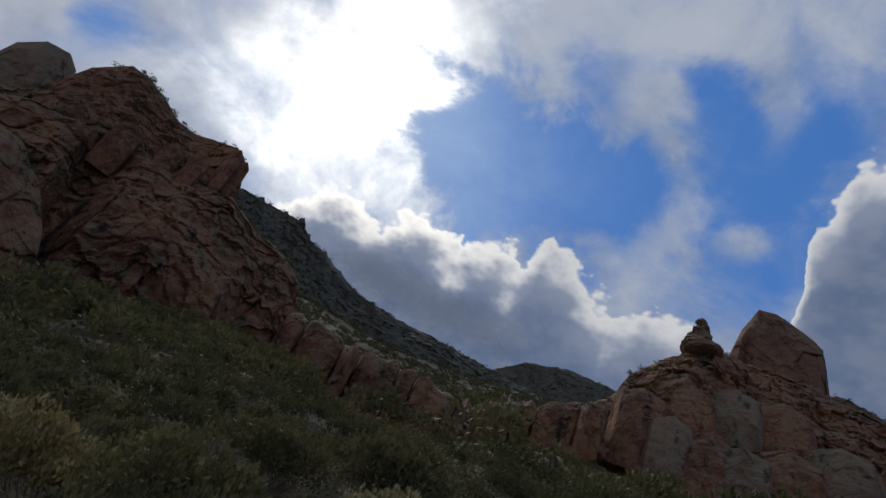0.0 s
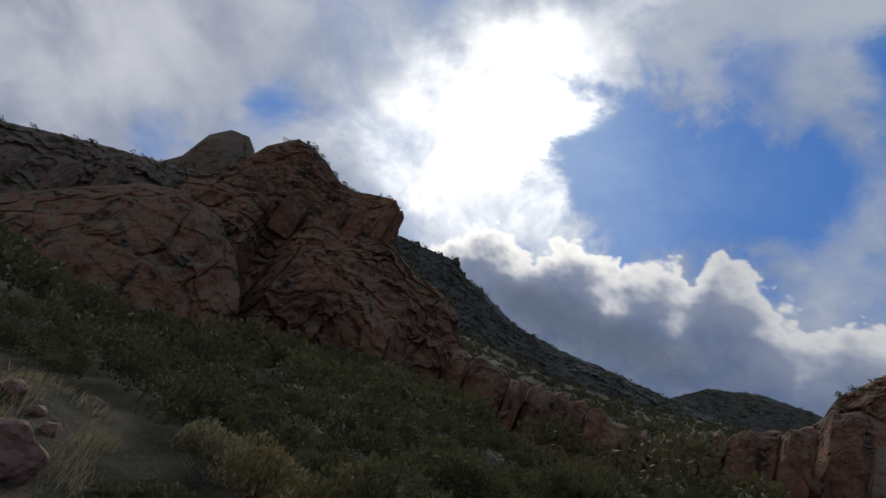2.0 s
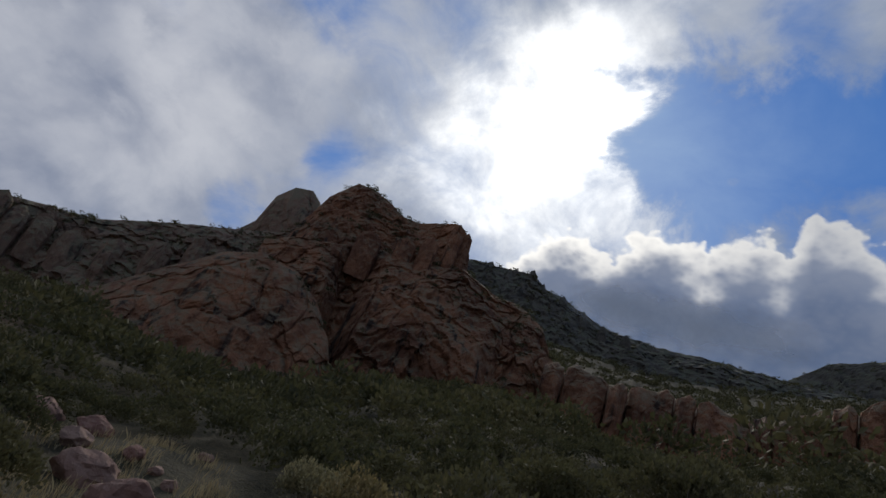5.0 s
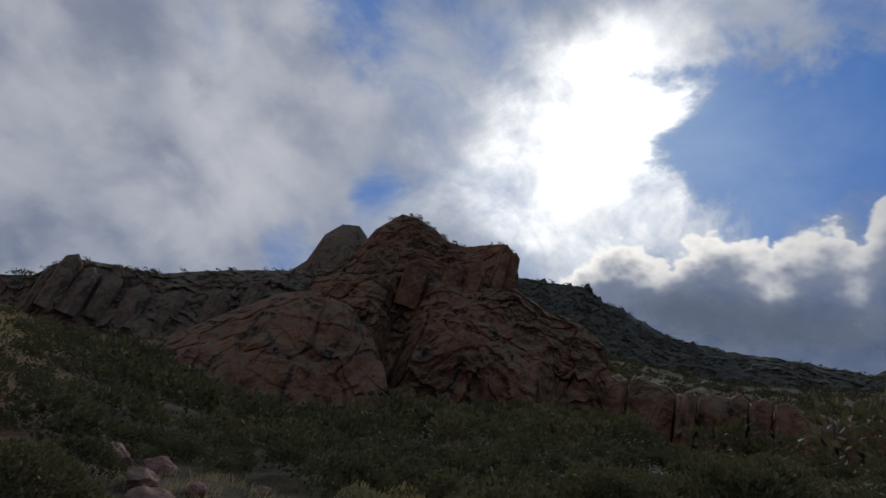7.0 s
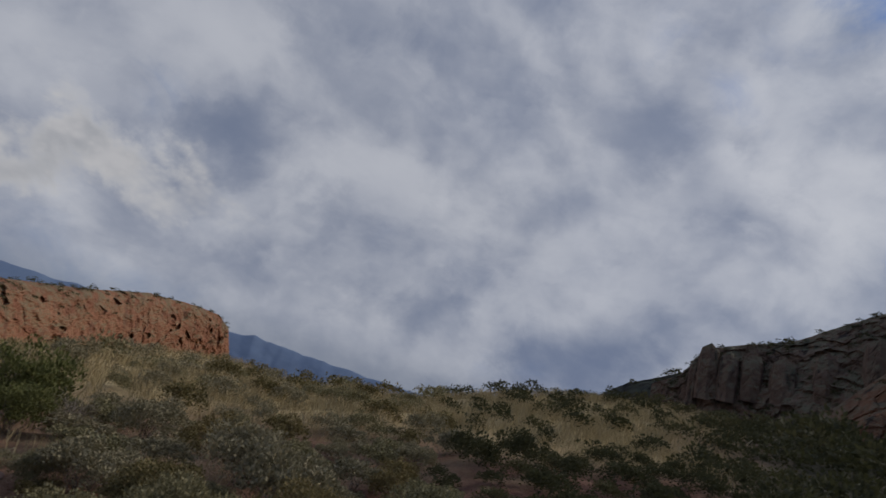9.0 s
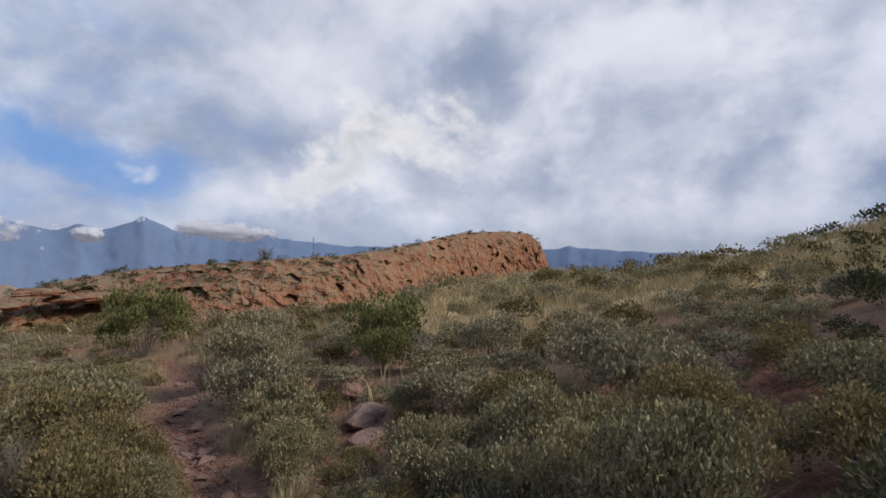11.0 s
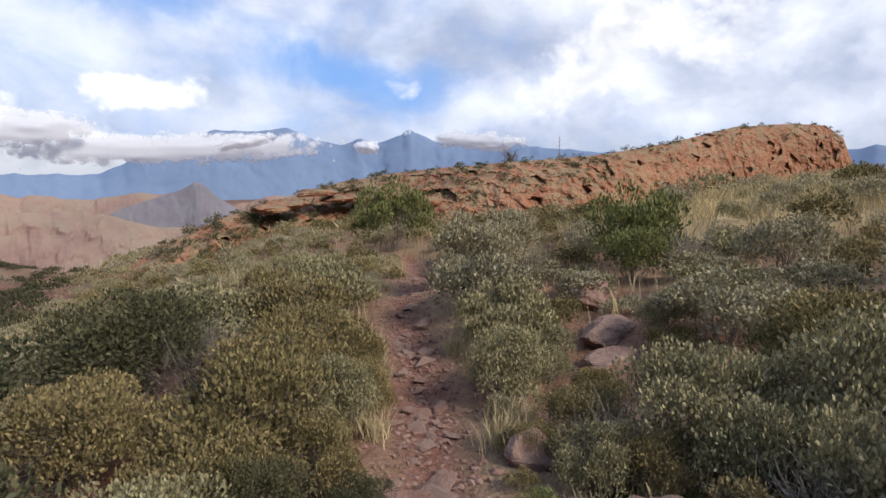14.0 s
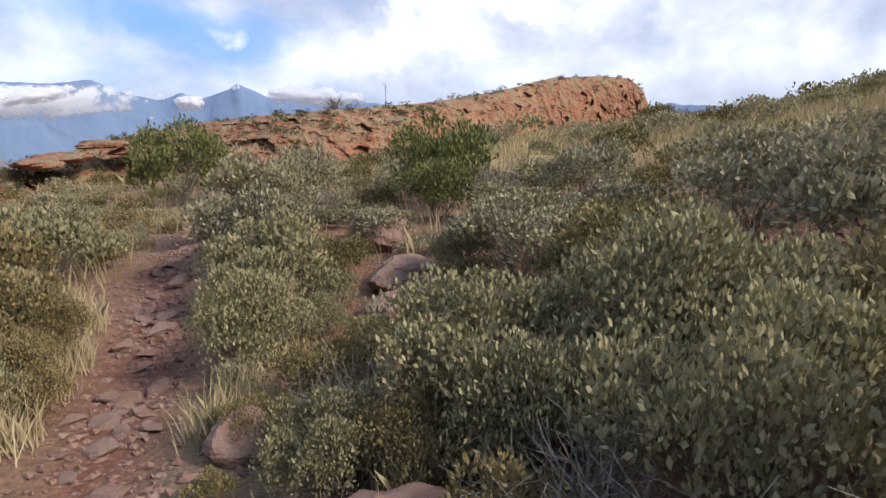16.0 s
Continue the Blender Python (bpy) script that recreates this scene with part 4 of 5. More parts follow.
def stem_tubes(rng, count, radius, height, thick, sides=4, twigs=2):
    """Bent tapering stems that fork, from one root."""
    verts, faces = [], []

    def tube(pts, r0, r1):
        start = len(verts)
        for k, p in enumerate(pts):
            r = r0 + (r1 - r0) * k / (len(pts) - 1)
            for s in range(sides):
                a = 2 * math.pi * s / sides
                verts.append((p[0] + r * math.cos(a), p[1] + r * math.sin(a), p[2] + 0.3 * r * math.sin(a)))
        for k in range(len(pts) - 1):
            for s in range(sides):
                a, b = start + k * sides + s, start + k * sides + (s + 1) % sides
                faces.append((a, b, b + sides, a + sides))

    for _ in range(count):
        a = rng.uniform(0, 2 * math.pi)
        lean = rng.uniform(0.15, 0.8)
        end = np.array([math.cos(a) * lean * radius, math.sin(a) * lean * radius, height * rng.uniform(0.55, 0.92) * (1.1 - 0.4 * lean)])
        pts = [np.array([rng.normal() * 0.05, rng.normal() * 0.05, -0.1])]
        for k in range(1, 5):
            s = k / 4
            pts.append(end * np.array([s, s, s ** 0.8]) + rng.normal(size=3) * 0.045 * radius)
        tube(pts, thick * rng.uniform(0.7, 1.2), thick * 0.3)
        for _ in range(twigs):
            k = rng.integers(1, 4)
            way = rng.normal(size=3) * 0.28 * radius
            way[2] = min(abs(way[2]), 0.2) + 0.08 * height
            mid = pts[k] + way * 0.5 + rng.normal(size=3) * 0.03
            tube([pts[k], mid, pts[k] + way], thick * 0.45, thick * 0.12)
    return verts, faces


def shrub_mesh(name, seed, count, leaf, mat, lobes=14, upright=0.6, stems=9, thick=0.016, twigs=2):
    rng = np.random.default_rng(seed)
    v, f = leaf_cloud(rng, count, 1.0, 1.0, leaf, lobes, upright, bare=0.36)
    leaves = bpy.data.meshes.new(name + " foliage")
    leaves.from_pydata(v.tolist(), [], f.tolist())
    leaves.materials.append(mat)
    v, f = stem_tubes(rng, stems, 1.0, 0.9, thick, twigs=twigs)
    wood = bpy.data.meshes.new(name + " wood")
    wood.from_pydata(v, [], f)
    wood.materials.append(BARK)
    return leaves, wood


KINDS = {
    "grey": (LEAF_GREY, "grey-green leathery-leaved desert shrub", 0.7),
    "olive": (LEAF_OLIVE, "olive-green desert shrub turning brown", 0.55),
    "dark": (LEAF_DARK, "dark green dense hillside shrub", 0.5),
    "bright": (LEAF_BRIGHT, "bright green bushy shrub", 0.5),
    "pale": (LEAF_PALE, "pale grey-green dusty shrub", 0.5),
    "sage": (LEAF_SAGE, "muted green hill shrub", 0.45),
}
MESHES = {}
for kind_no, (kind, (mat, _, upright)) in enumerate(KINDS.items()):
    for form in range(2):
        s = 100 * kind_no + form
        MESHES[kind, "close", form] = shrub_mesh(kind + " shrub", s + 1, 13500, 0.042, mat, 36, upright, 34, 0.009, 8)
        MESHES[kind, "middle", form] = shrub_mesh(kind + " shrub", s + 2, 5600, 0.06, mat, 26, upright, 18, 0.011, 4)
        MESHES[kind, "away", form] = shrub_mesh(kind + " shrub", s + 3, 2200, 0.085, mat, 20, 0.25, 5, 0.016, 1)

shrub_no = 0


def shrub(x, y, wide, tall, kind="grey", detail="middle", sunk=0.05):
    """One shrub: an Empty at its root, with stems and foliage."""
    global shrub_no
    shrub_no += 1
    leaves, wood = MESHES[kind, detail, shrub_no % 2]
    root = new("shrub")
    root.matrix_world = pose(x, y, float(ground_at(x, y)) - sunk, 0, 0, (shrub_no * 77) % 360) @ Matrix.Diagonal((wide, wide, tall, 1))
    for part_name, me in (("foliage", leaves), ("woody_base", wood)):
        child = new(part_name, me)
        child.parent = root
    return tagged(root, KINDS[kind][1] + " rooted in stony soil", "shrub", kind + " shrubs")


BIG = [  # the shrubs beside the trail: place, half width, height, kind
    (-5.3, -2.0, 0.78, 1.0, "grey"), (-3.4, -5.1, 0.36, 0.5, "olive"), (-2.75, -5.0, 0.5, 0.6, "olive"), (-3.5, -6.2, 0.5, 0.7, "olive"), (-1.9, -3.6, 0.5, 0.55, "sage"), (-4.15, -7.3, 0.42, 0.65, "grey"), (-5.0, -2.8, 0.36, 0.45, "olive"), (-5.75, -3.0, 0.72, 0.9, "grey"), (-6.35, -3.5, 0.85, 1.0, "grey"), (-5.75, -4.2, 0.75, 0.85, "grey"), (-5.35, -5.0, 0.42, 0.5, "olive"), (-6.9, -2.3, 1.0, 1.0, "olive"), (-5.25, -4.15, 0.4, 0.5, "olive"), (-4.85, -4.95, 0.26, 0.3, "olive"),
    (-5.35, -6.0, 0.55, 0.75, "grey"), (-5.95, -7.0, 0.7, 0.85, "grey"), (-6.3, -8.2, 0.8, 0.9, "pale"), (-7.2, -4.2, 0.9, 0.9, "olive"), (-7.6, -5.6, 0.8, 0.75, "pale"),
    (-3.05, -5.55, 0.75, 0.85, "olive"), (-2.5, -4.35, 0.6, 0.62, "grey"), (-1.4, -4.6, 0.9, 1.0, "sage"), (-3.7, -6.9, 0.75, 0.85, "olive"), (-4.05, -8.2, 0.75, 0.95, "olive"), (-2.5, -6.8, 0.9, 0.85, "sage"),
    (-1.2, -6.4, 0.9, 0.9, "sage"), (-4.7, -9.6, 0.8, 0.95, "grey"), (-3.2, -8.6, 0.8, 0.8, "grey"), (-7.1, -9.6, 0.8, 1.0, "pale"), (-4.05, -6.15, 0.34, 0.5, "olive"), (-3.7, -5.7, 0.4, 0.6, "grey"), (-4.95, -4.4, 0.36, 0.5, "grey"), (-5.5, -3.75, 0.45, 0.65, "grey"), (-4.3, -7.0, 0.35, 0.55, "olive"), (-2.2, -5.6, 0.6, 0.7, "olive"), (-0.6, -5.4, 0.8, 0.85, "sage"), (-4.3, -4.05, 0.26, 0.28, "bright"),
    (-9.9, -9.1, 1.0, 1.45, "bright"), (-9.0, -8.3, 0.7, 0.9, "bright"), (-8.0, -15.6, 1.25, 1.8, "bright"), (-10.6, -7.0, 0.8, 0.9, "pale"), (-8.6, -11.2, 0.8, 1.1, "pale"), (-8.4, -3.2, 1.0, 1.05, "pale"), (-9.5, -4.4, 1.0, 1.0, "pale"),
    (-6.35, -6.75, 0.35, 0.42, "grey"), (-6.15, -5.75, 0.34, 0.32, "olive"), (-7.55, -6.3, 0.42, 0.5, "grey"), (-6.95, -7.45, 0.42, 0.5, "olive"), (-6.0, -6.35, 0.32, 0.4, "grey"), (-7.2, -5.9, 0.36, 0.36, "olive"),
    (-2.95, -4.75, 0.42, 0.5, "sage"), (-2.75, -3.85, 0.42, 0.45, "sage"), (-3.55, -4.75, 0.24, 0.3, "sage")]
placed = []
for x, y, w, h, kind in BIG:
    shrub(x, y, w, h, kind, "close" if math.hypot(x + 3.8, y + 2.6) < 4.6 else "middle")
    placed.append((x, y, w))

ROUTE = [(-0.32, 0.08), (0.39, 0.15), (-0.3, -0.3), (-1.83, -0.94), (-2.46, -1.67), (-3.02, -2.0), (-3.84, -2.42), (-4.1, -2.6)]


def dead_shrub(x, y, wide, tall, seed):
    root = new("dead_shrub")
    root.matrix_world = pose(x, y, float(ground_at(x, y)) - 0.03)
    for k in range(5):
        v, f = stem_tubes(np.random.default_rng(seed * 10 + k), 6, wide, tall, 0.007, 3, 9)
        mesh_object("branch", v, f, BARK, root)
    tagged(root, "leafless grey twiggy shrub among green bushes", "shrub", "dead shrubs")


for k, (x, y, w, h) in enumerate(((-9.6, -7.7, 0.7, 0.9), (-8.1, -9.6, 0.6, 0.6), (-5.1, -4.45, 0.45, 0.55), (-5.2, -3.3, 0.5, 0.5), (-4.0, -7.9, 0.4, 0.8), (-6.5, -9.9, 0.5, 0.6), (-4.9, -2.35, 0.5, 0.6), (-2.9, -6.1, 0.5, 0.9))):
    dead_shrub(x, y, w, h, 300 + k)


def clear_of_route(x, y, need):
    return all(math.hypot(x - a, y - b) > need for a, b in ROUTE)


def scatter_shrubs():
    """Fill the slopes with shrubs, thick on the shaded hillside, thinner on the grassy hill."""
    rng = random.Random(5)
    far = {"hillside_scrub": [], "hillside_olive_scrub": [], "flat_scrub": [], "olive_scrub": [], "grey_scrub": []}
    forms = [leaf_cloud(np.random.default_rng(900 + k), 320, 1.0, 1.0, 0.15, 14, 0.3, 0.25) for k in range(5)]
    finer = [leaf_cloud(np.random.default_rng(950 + k), 1400, 1.0, 1.0, 0.085, 22, 0.4, 0.3) for k in range(3)]
    tries = 0
    spots = []
    while tries < 26000:
        tries += 1
        r = 2.2 + 70 * rng.random() ** 1.35
        az = rng.uniform(-70, 205)
        p = spot(az, r)
        x, y = p.x - 1.5 * (r < 20), p.y - 1.2 * (r < 20)
        bearing = math.degrees(math.atan2(-x, y))
        dist = math.hypot(x, y)
        foot = float(table(bearing, BEARING, FOOT_AT))
        if -62 < bearing < 69 and dist > foot - (11.0 if bearing < 25 else 1.5):
            continue
        if 118 < bearing or bearing < -170:
            if dist > foot - 1.5 and not (bearing > 172 or bearing < -150):
                continue
        grassy = float(grass_cover(x, y))
        w = rng.uniform(0.45, 1.0) * (1.0 if bearing > 72 else 1.25 if dist < 18 else 0.58 if bearing < 28 and dist > 22 else 1.9 if dist < foot - 12 else 1.3)
        if 72 < bearing < 132 and dist > 10:
            w *= 0.8
        if 132 < bearing or bearing < -150:
            w = w * 0.62 if dist > 9 else w * 0.85
        if grassy > 0.4:
            w *= 1.0
            if rng.random() < (0.45 if bearing < 118 else 0.72):
                continue
        if 45 < bearing < 66 and 2.0 < dist < 12.4 and abs(bearing - 57) < 7.5 + 50 * w / dist:
            continue
        if float(off_trail(x, y)) < 0.32 + w * 0.9 or not clear_of_route(x, y, w + 0.75):
            continue
        if (x + 5.0) ** 2 + (y + 3.6) ** 2 < (w + 0.55) ** 2 or min((x + 7.0) ** 2 + (y + 6.6) ** 2, (x + 6.5) ** 2 + (y + 6.0) ** 2) < (w + 0.6) ** 2:
            continue
        pack = (0.62 if dist < 9 and bearing > 90 else 0.56 if bearing < 90 else 0.66) if grassy < 0.4 else 1.0
        if any((x - a) ** 2 + (y - b) ** 2 < (pack * (w + c)) ** 2 for a, b, c in placed):
            continue
        placed.append((x, y, w))
        spots.append((dist * (1.0 if bearing > 98 else 1.5), x, y, w, grassy, bearing, dist))
    spots.sort()
    for k, (_, x, y, w, grassy, bearing, dist) in enumerate(spots):
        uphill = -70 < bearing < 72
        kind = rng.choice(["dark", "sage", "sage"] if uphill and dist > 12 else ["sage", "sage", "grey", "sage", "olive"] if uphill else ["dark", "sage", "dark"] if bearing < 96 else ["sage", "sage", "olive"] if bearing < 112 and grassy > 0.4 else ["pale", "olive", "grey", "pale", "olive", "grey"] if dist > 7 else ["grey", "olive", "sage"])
        tall = w * (rng.uniform(0.75, 1.15) if grassy < 0.4 else rng.uniform(0.95, 1.25))
        if k < 210:
            shrub(x, y, w, tall, kind, "middle" if dist < 9.5 else "away")
        else:
            v, f = finer[k % 3] if k < 620 else forms[k % 5]
            a = rng.uniform(0, 6.28)
            c, s = math.cos(a), math.sin(a)
            q = np.stack([(v[:, 0] * c - v[:, 1] * s) * w + x, (v[:, 0] * s + v[:, 1] * c) * w + y, v[:, 2] * tall + float(ground_at(x, y)) - 0.05], -1)
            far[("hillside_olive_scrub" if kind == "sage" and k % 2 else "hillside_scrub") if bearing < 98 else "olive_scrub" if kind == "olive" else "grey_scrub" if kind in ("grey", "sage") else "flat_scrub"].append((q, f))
    for name, label, mat in (("hillside_scrub", "thick dark green scrub toned down for the shaded slope", LEAF_DARK), ("hillside_olive_scrub", "olive-green scrub toned down for the shaded slope", LEAF_SAGE), ("flat_scrub", "pale dusty scrub on the sunlit flat", LEAF_PALE), ("olive_scrub", "olive-brown scrub on the sunlit flat", LEAF_OLIVE), ("grey_scrub", "grey-green scrub on the sunlit flat", LEAF_GREY)):
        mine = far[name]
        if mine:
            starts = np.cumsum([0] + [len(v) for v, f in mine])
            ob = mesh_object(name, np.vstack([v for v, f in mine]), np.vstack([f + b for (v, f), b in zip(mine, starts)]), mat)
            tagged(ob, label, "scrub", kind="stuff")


scatter_shrubs()


def verge_shrubs():
    """Small shrubs crowding the edges of the trail."""
    rng = random.Random(44)
    for _ in range(260):
        i, s = rng.randrange(2, len(TRAIL) - 1), rng.random()
        (ax, ay), (bx, by) = TRAIL[i], TRAIL[i + 1]
        dx, dy = bx - ax, by - ay
        long = math.hypot(dx, dy)
        w = rng.uniform(0.14, 0.32)
        off = rng.choice((-1, 1)) * (0.36 + w * 0.8 + rng.uniform(0, 1.1))
        x, y = ax + dx * s - dy / long * off, ay + dy * s + dx / long * off
        if float(off_trail(x, y)) < 0.3 + w * 0.75 or not clear_of_route(x, y, w + 0.55):
            continue
        if any((x - a) ** 2 + (y - b) ** 2 < (0.6 * (w + c)) ** 2 for a, b, c in placed):
            continue
        placed.append((x, y, w))
        shrub(x, y, w, w * rng.uniform(0.9, 1.5), rng.choice(["grey", "olive", "pale", "pale"]), "away", 0.02)


verge_shrubs()


def brush_on(items, label, name, mat, seed, count, leaf=0.42):
    """Small bushes as one mass: places and sizes are given."""
    rng = np.random.default_rng(seed)
    forms = [leaf_cloud(np.random.default_rng(seed + k), count, 1.0, 1.0, leaf, 6, 0.4, 0.3) for k in range(6)]
    vs, fs, base = [], [], 0
    for k, (p, w) in enumerate(items):
        v, f = forms[k % 6]
        a = rng.uniform(0, 6.28)
        c, s = math.cos(a), math.sin(a)
        vs.append(np.stack([(v[:, 0] * c - v[:, 1] * s) * w + p[0], (v[:, 0] * s + v[:, 1] * c) * w + p[1], v[:, 2] * w * 0.95 + p[2] - 0.3 * w], -1))
        fs.append(f + base)
        base += len(v)
    tagged(mesh_object(name, np.vstack(vs), np.vstack(fs), mat), label, "scrub", kind="stuff")


def slope_places():
    rng = random.Random(31)
    out = []
    for _ in range(2600):
        az = rng.uniform(-14, 40)
        d = float(table(az, BEARING, FOOT_AT)) + 7 + 120 * rng.random() ** 1.4
        p = spot(az, d)
        out.append(((p.x, p.y, float(ground_at(p.x, p.y))), rng.uniform(0.6, 1.5)))
    return out


def ledge_places():
    """Places on the rocks that are flat enough for a bush."""
    rng = random.Random(12)
    out = []
    for ob in [o for o in scene.objects if o.type == "MESH"]:
        base = ob.name.split(".")[0]
        want = {"cliff_face": 150, "summit_crag": 150, "buttress": 40, "ridge_face": 330, "dome_face": 200, "slope_face": 700, "far_hill": 260, "rear_slab": 60, "distant_shoulder": 60}.get(base, 0)
        if not want:
            continue
        flat = [f for f in ob.data.polygons if f.normal.z > (0.62 if base in ("cliff_face", "buttress", "dome_face") else 0.5)]
        for f in rng.sample(flat, min(want, len(flat))):
            big = 1.0 if base not in ("slope_face", "far_hill", "distant_shoulder") else 2.2
            out.append((tuple(f.center), rng.uniform(0.3, 0.8) * big))
    return out


def outcrop_places():
    rng = random.Random(13)
    out = []
    for ob in [o for o in scene.objects if o.name == "outcrop_face"]:
        flat = [f for f in ob.data.polygons if f.normal.z > 0.66 and f.center.z > -3.4]
        for f in rng.sample(flat, min(700, len(flat))):
            out.append((tuple(f.center), rng.uniform(0.12, 0.42)))
    return out


def on_outcrop(az, dist):
    """The top of the outcrop's rock at a bearing and distance."""
    p = spot(az, dist) + Vector(TRAILHEAD)
    face = [o for o in scene.objects if o.name == "outcrop_face"][0]
    near = min(face.data.vertices, key=lambda v: (v.co.x - p.x) ** 2 + (v.co.y - p.y) ** 2 - 0.5 * v.co.z)
    return near.co


p = on_outcrop(146.8, 32)
v, f = stem_tubes(np.random.default_rng(5), 12, 0.95, 0.95, 0.03, 4, 7)
tree = mesh_object("bare_tree", v, f, BARK)
tree.matrix_world = pose(p.x, p.y, p.z - 0.05)
tagged(tree, "small leafless tree standing on the outcrop", "tree")
p = on_outcrop(142.2, 33.2)
bm = bmesh.new()
bmesh.ops.create_cone(bm, cap_ends=True, segments=7, radius1=0.02, radius2=0.008, depth=1.4, matrix=Matrix.Translation((0, 0, 0.65)))
for k in range(7):
    bmesh.ops.create_cone(bm, cap_ends=True, segments=5, radius1=0.012, radius2=0.006, depth=0.16, matrix=pose(0.06 * math.cos(k * 2.1), 0.06 * math.sin(k * 2.1), 0.85 + 0.07 * k, 70, 0, math.degrees(k * 2.1) + 90))
me = bpy.data.meshes.new("flower_stalk")
bm.to_mesh(me)
bm.free()
me.materials.append(BARK)
stalk = new("flower_stalk", me)
stalk.matrix_world = pose(p.x, p.y, p.z)
tagged(stalk, "dry upright flower stalk on the outcrop", "plant")

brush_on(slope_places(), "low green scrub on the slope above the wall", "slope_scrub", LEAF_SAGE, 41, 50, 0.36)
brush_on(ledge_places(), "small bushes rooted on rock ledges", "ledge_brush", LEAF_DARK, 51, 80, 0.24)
brush_on(outcrop_places(), "small bushes along the outcrop's top", "outcrop_brush", LEAF_SAGE, 61, 80, 0.22)


# ---- grass and stones ----
def blades(name, label, count, place, tall, seed):
    rng = np.random.default_rng(seed)
    x, y, h = place(rng, count)
    z = ground_at(x, y)
    a = rng.uniform(0, 2 * np.pi, len(x))
    lean = rng.normal(size=(len(x), 2)) * 0.28 * h[:, None]
    w = 0.0025 + 0.006 * rng.uniform(0, 1, len(x)) * (h / tall) * np.clip(np.hypot(x + 3, y + 3) / 9, 0.6, 3)
    base = np.stack([x, y, z - 0.02], -1)
    side = np.stack([np.cos(a) * w, np.sin(a) * w, 0 * w], -1)
    mid = base + np.stack([lean[:, 0] * 0.4, lean[:, 1] * 0.4, h * 0.6], -1)
    tip = base + np.stack([lean[:, 0], lean[:, 1], h], -1)
    verts = np.stack([base - side, base + side, mid + side * 0.7, tip, mid - side * 0.7], 1).reshape(-1, 3)
    faces = (np.arange(len(x))[:, None] * 5 + np.arange(5)[None]).tolist()
    ob = mesh_object(name, verts, faces, STRAW)
    return tagged(ob, label, "grass", kind="stuff")


def hill_grass(rng, count):
    a = np.radians(rng.uniform(70, 182, count * 2))
    r = 9 + 42 * rng.uniform(0, 1, count * 2) ** 1.2
    x, y = -np.sin(a) * r, np.cos(a) * r
    tuft = np.sin(x * 1.7 + 2 * np.sin(y * 0.9)) * np.sin(y * 1.9 + 2 * np.sin(x * 1.1))
    keep = (rng.uniform(0, 1, count * 2) < grass_cover(x, y)) & (tuft > -0.55) & (off_trail(x, y) > 0.4)
    return x[keep], y[keep], rng.uniform(0.2, 0.5, keep.sum())


def verge_grass(rng, count):
    pick = rng.integers(2, len(TRAIL) - 1, count)
    s = rng.uniform(0, 1, count)
    t = np.array(TRAIL)
    p = t[pick] * (1 - s)[:, None] + t[np.minimum(pick + 1, len(TRAIL) - 1)] * s[:, None]
    tuft = rng.integers(0, 110, count)
    g = np.random.default_rng(77)
    mid = np.stack([g.uniform(-8, -0.5, 110), g.uniform(-14, -1.5, 110)], -1)
    near = off_trail(mid[:, 0], mid[:, 1])
    ok = (near > 0.36) & (near < 1.6)
    mid = mid[ok]
    q = mid[tuft % len(mid)] + rng.normal(size=(count, 2)) * 0.09
    keep = off_trail(q[:, 0], q[:, 1]) > 0.3
    keep &= np.min([np.hypot(q[:, 0] - a, q[:, 1] - b) for a, b in ROUTE], axis=0) > 0.35
    return q[keep, 0], q[keep, 1], rng.uniform(0.1, 0.3, keep.sum())


blades("dry_grass", "tall dry yellow grass on the low hill", 150000, hill_grass, 0.5, 3)
def slope_grass(rng, count):
    g = np.random.default_rng(19)
    a, r = np.radians(g.uniform(49, 66, 60)), g.uniform(4.5, 12, 60)
    k = rng.integers(0, 60, count)
    x, y = -np.sin(a[k]) * r[k] + rng.normal(size=count) * 0.16, np.cos(a[k]) * r[k] + rng.normal(size=count) * 0.16
    return x, y, rng.uniform(0.08, 0.24, count)


blades("slope_grass", "dry straw-coloured grass between slope boulders", 3200, slope_grass, 0.24, 6)
blades("trail_grass", "dry straw tufts along the trail", 9000, verge_grass, 0.42, 4)

for k, (x, y, sx, sy, sz, turn) in enumerate(((-7.2, -6.8, 0.44, 0.3, 0.2, 20), (-7.95, -8.05, 0.56, 0.38, 0.24, 60), (-6.7, -6.2, 0.38, 0.24, 0.13, 10), (-4.8, -4.9, 0.2, 0.17, 0.16, 0))):
    boulder("pink_boulder", "smooth pinkish boulder among the shrubs", (x, y, float(ground_at(x, y)) + sz * 0.35), (sx, sy, sz), STONE, 80 + k, 4, turn=turn)
for k, (x, y, sx, sy, sz, turn) in enumerate(((-4.75, -3.7, 0.46, 0.3, 0.17, 30), (-5.15, -3.42, 0.38, 0.3, 0.14, -20), (-3.4, -4.25, 0.38, 0.32, 0.18, 50), (-3.95, -4.0, 0.2, 0.14, 0.1, 80))):
    boulder("flat_rock", "flat cracked pink rock slab set in the ground", (x, y, float(ground_at(x, y)) + sz * 0.2), (sx, sy, sz), STONE, 90 + k, 4, group="flat slabs", turn=turn)
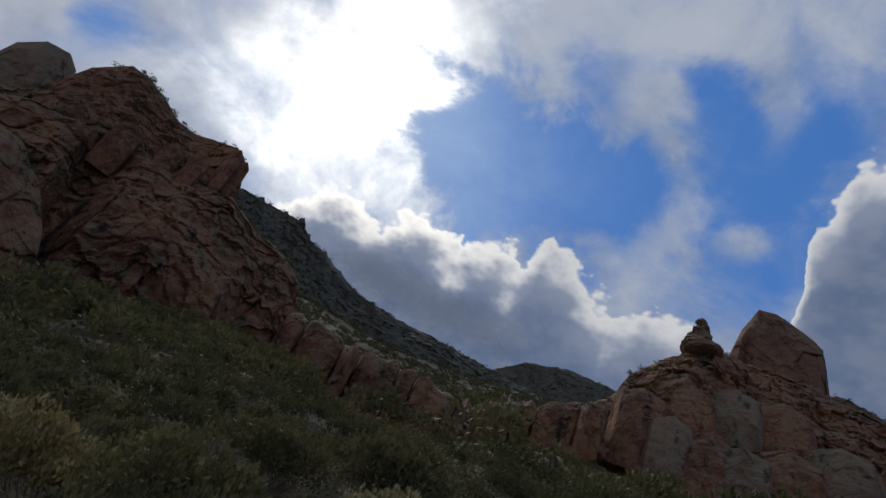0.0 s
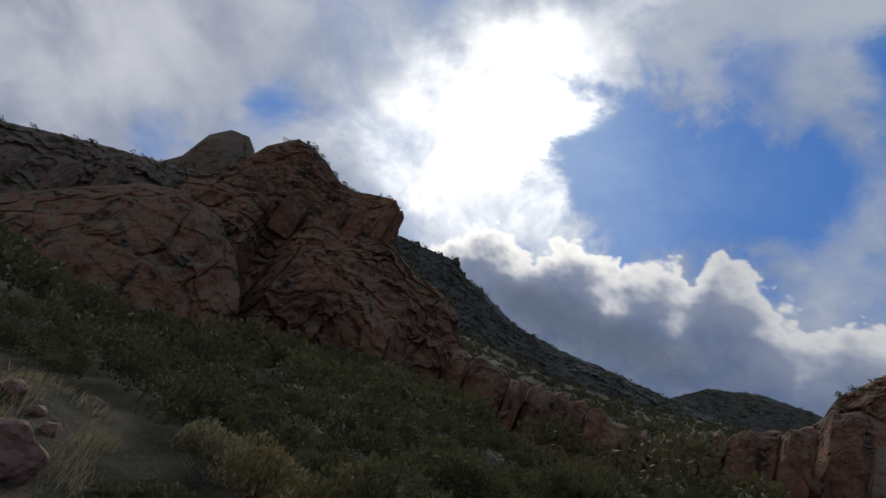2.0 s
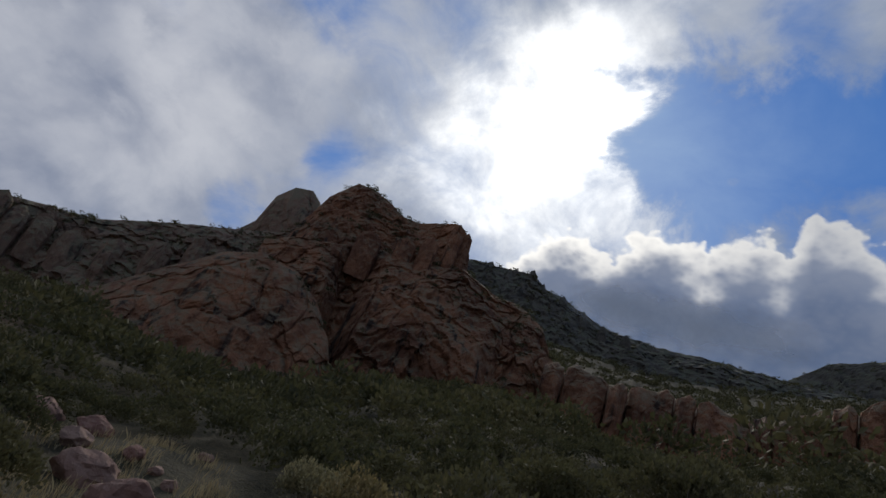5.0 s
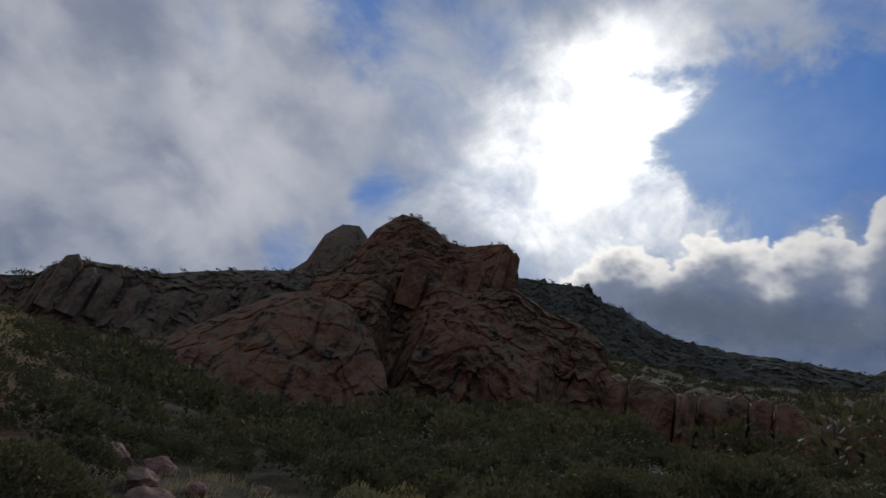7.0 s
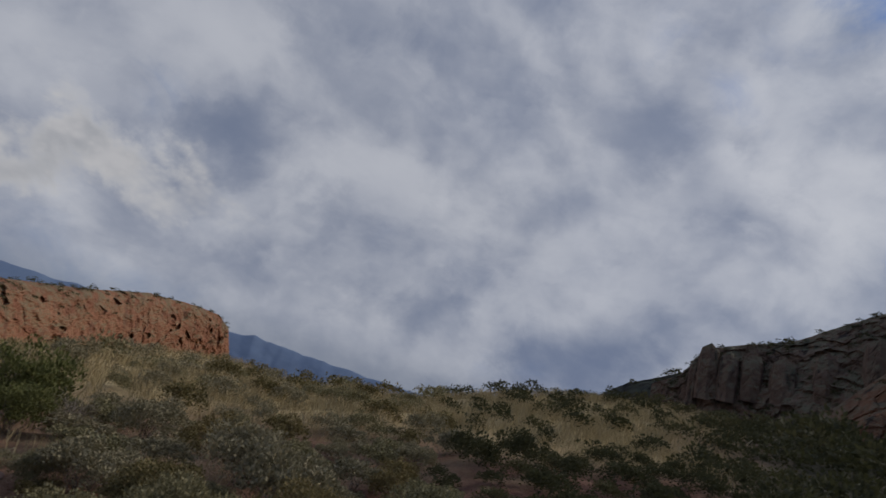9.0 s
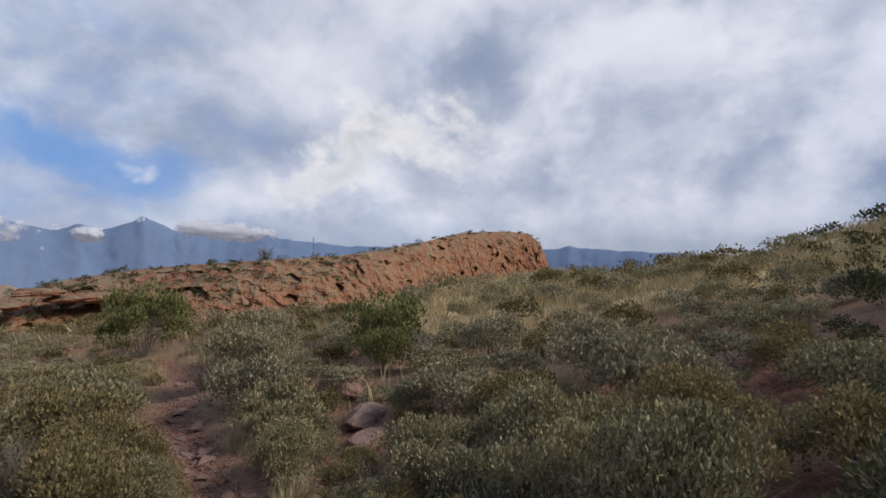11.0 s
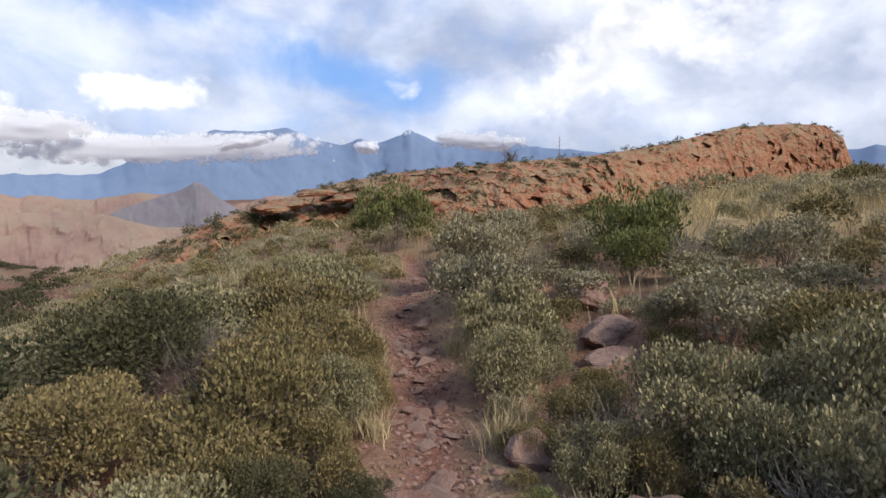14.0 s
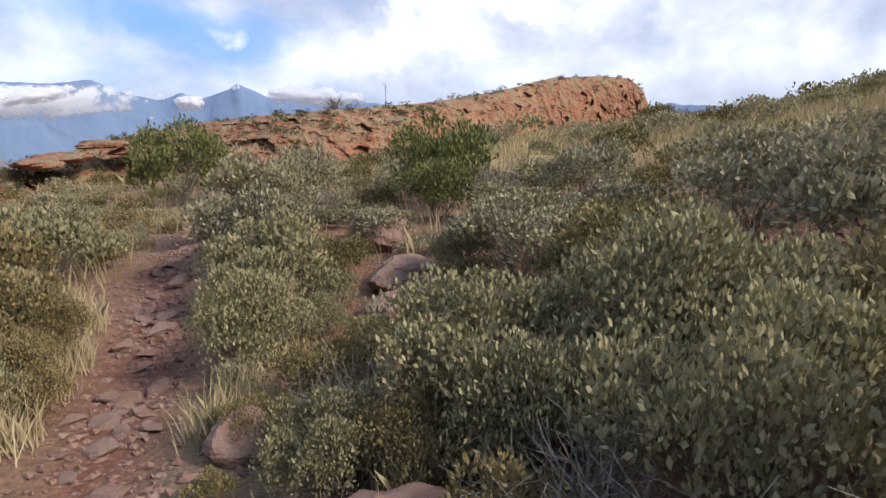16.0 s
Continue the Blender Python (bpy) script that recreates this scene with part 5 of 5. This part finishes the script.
for k, (az, d, s) in enumerate(((55.7, 8.3, 0.55), (59.9, 9.6, 0.46), (60.7, 12.2, 0.36), (64.5, 12.6, 0.38), (53.3, 9.7, 0.15), (57.0, 10.6, 0.2), (51.6, 11.4, 0.16), (61.6, 11.0, 0.26), (54.8, 10.2, 0.13))):
    p = spot(az, d)
    boulder("slope_boulder", "reddish boulder lying in dry grass on the slope", (p.x, p.y, float(ground_at(p.x, p.y)) + s * 0.25), (s, s * 0.8, s * 0.75), STONE, 110 + k, 4, group="slope boulders", turn=35 * k)


def trail_stones():
    """Loose stones on the trail: a few shapes, each stone its own object."""
    rng = random.Random(8)
    shapes = []
    for k in range(7):
        first = boulder("trail_stone", "pink angular stone lying on the trail", (0, 0, -50), (1, 0.75, 0.42), TRAIL_STONE, 130 + k, 3, group="trail stones", blunt=0.36)
        shapes.append(first.data)
        bpy.data.objects.remove(first)
    for k in range(260):
        i = rng.randrange(2, len(TRAIL) - 2)
        s = rng.random()
        (ax, ay), (bx, by) = TRAIL[i], TRAIL[i + 1]
        x, y = ax + (bx - ax) * s + rng.gauss(0, 0.15), ay + (by - ay) * s + rng.gauss(0, 0.1)
        size = 0.025 + 0.12 * rng.random() ** 2.8
        ob = new("trail_stone", shapes[k % 7])
        ob.matrix_world = pose(x, y, float(ground_at(x, y)) + size * 0.12, rng.uniform(-9, 9), rng.uniform(-9, 9), rng.uniform(0, 360)) @ Matrix.Diagonal((size * rng.uniform(0.9, 1.4), size * rng.uniform(0.7, 1.2), size * rng.uniform(0.7, 1.3), 1))
        tagged(ob, "pink angular stone lying on the trail", "stone", "trail stones")


trail_stones()


def gravel():
    """Broken stone and grit along the trail and between the shrubs, as one loose mass."""
    rng = np.random.default_rng(21)
    count = 7000
    t = np.array(TRAIL)
    i = rng.integers(1, len(TRAIL) - 1, count)
    s = rng.uniform(0, 1, count)[:, None]
    spread = np.where(rng.uniform(0, 1, count) < 0.55, 0.2, 0.9)[:, None]
    q = t[i] * (1 - s) + t[i + 1] * s + rng.normal(size=(count, 2)) * spread
    z = ground_at(q[:, 0], q[:, 1])
    size = 0.006 + 0.028 * rng.uniform(0, 1, count) ** 3
    corner = np.array([[1, 0, 0], [0, 1, 0], [-1, 0, 0], [0, -1, 0], [0.2, 0.1, 0.7], [-0.1, 0.1, -0.6]])
    verts = corner[None] * (1 + 0.35 * rng.normal(size=(count, 6, 3))) * size[:, None, None] + np.concatenate([q, z[:, None] + 0.2 * size[:, None]], 1)[:, None]
    tri = np.array([[0, 1, 4], [1, 2, 4], [2, 3, 4], [3, 0, 4], [1, 0, 5], [2, 1, 5], [3, 2, 5], [0, 3, 5]])
    faces = (np.arange(count)[:, None, None] * 6 + tri[None]).reshape(-1, 3)
    tagged(mesh_object("gravel", verts.reshape(-1, 3), faces, TRAIL_STONE), "pinkish grit and broken stone along the trail", "gravel", kind="stuff")


gravel()
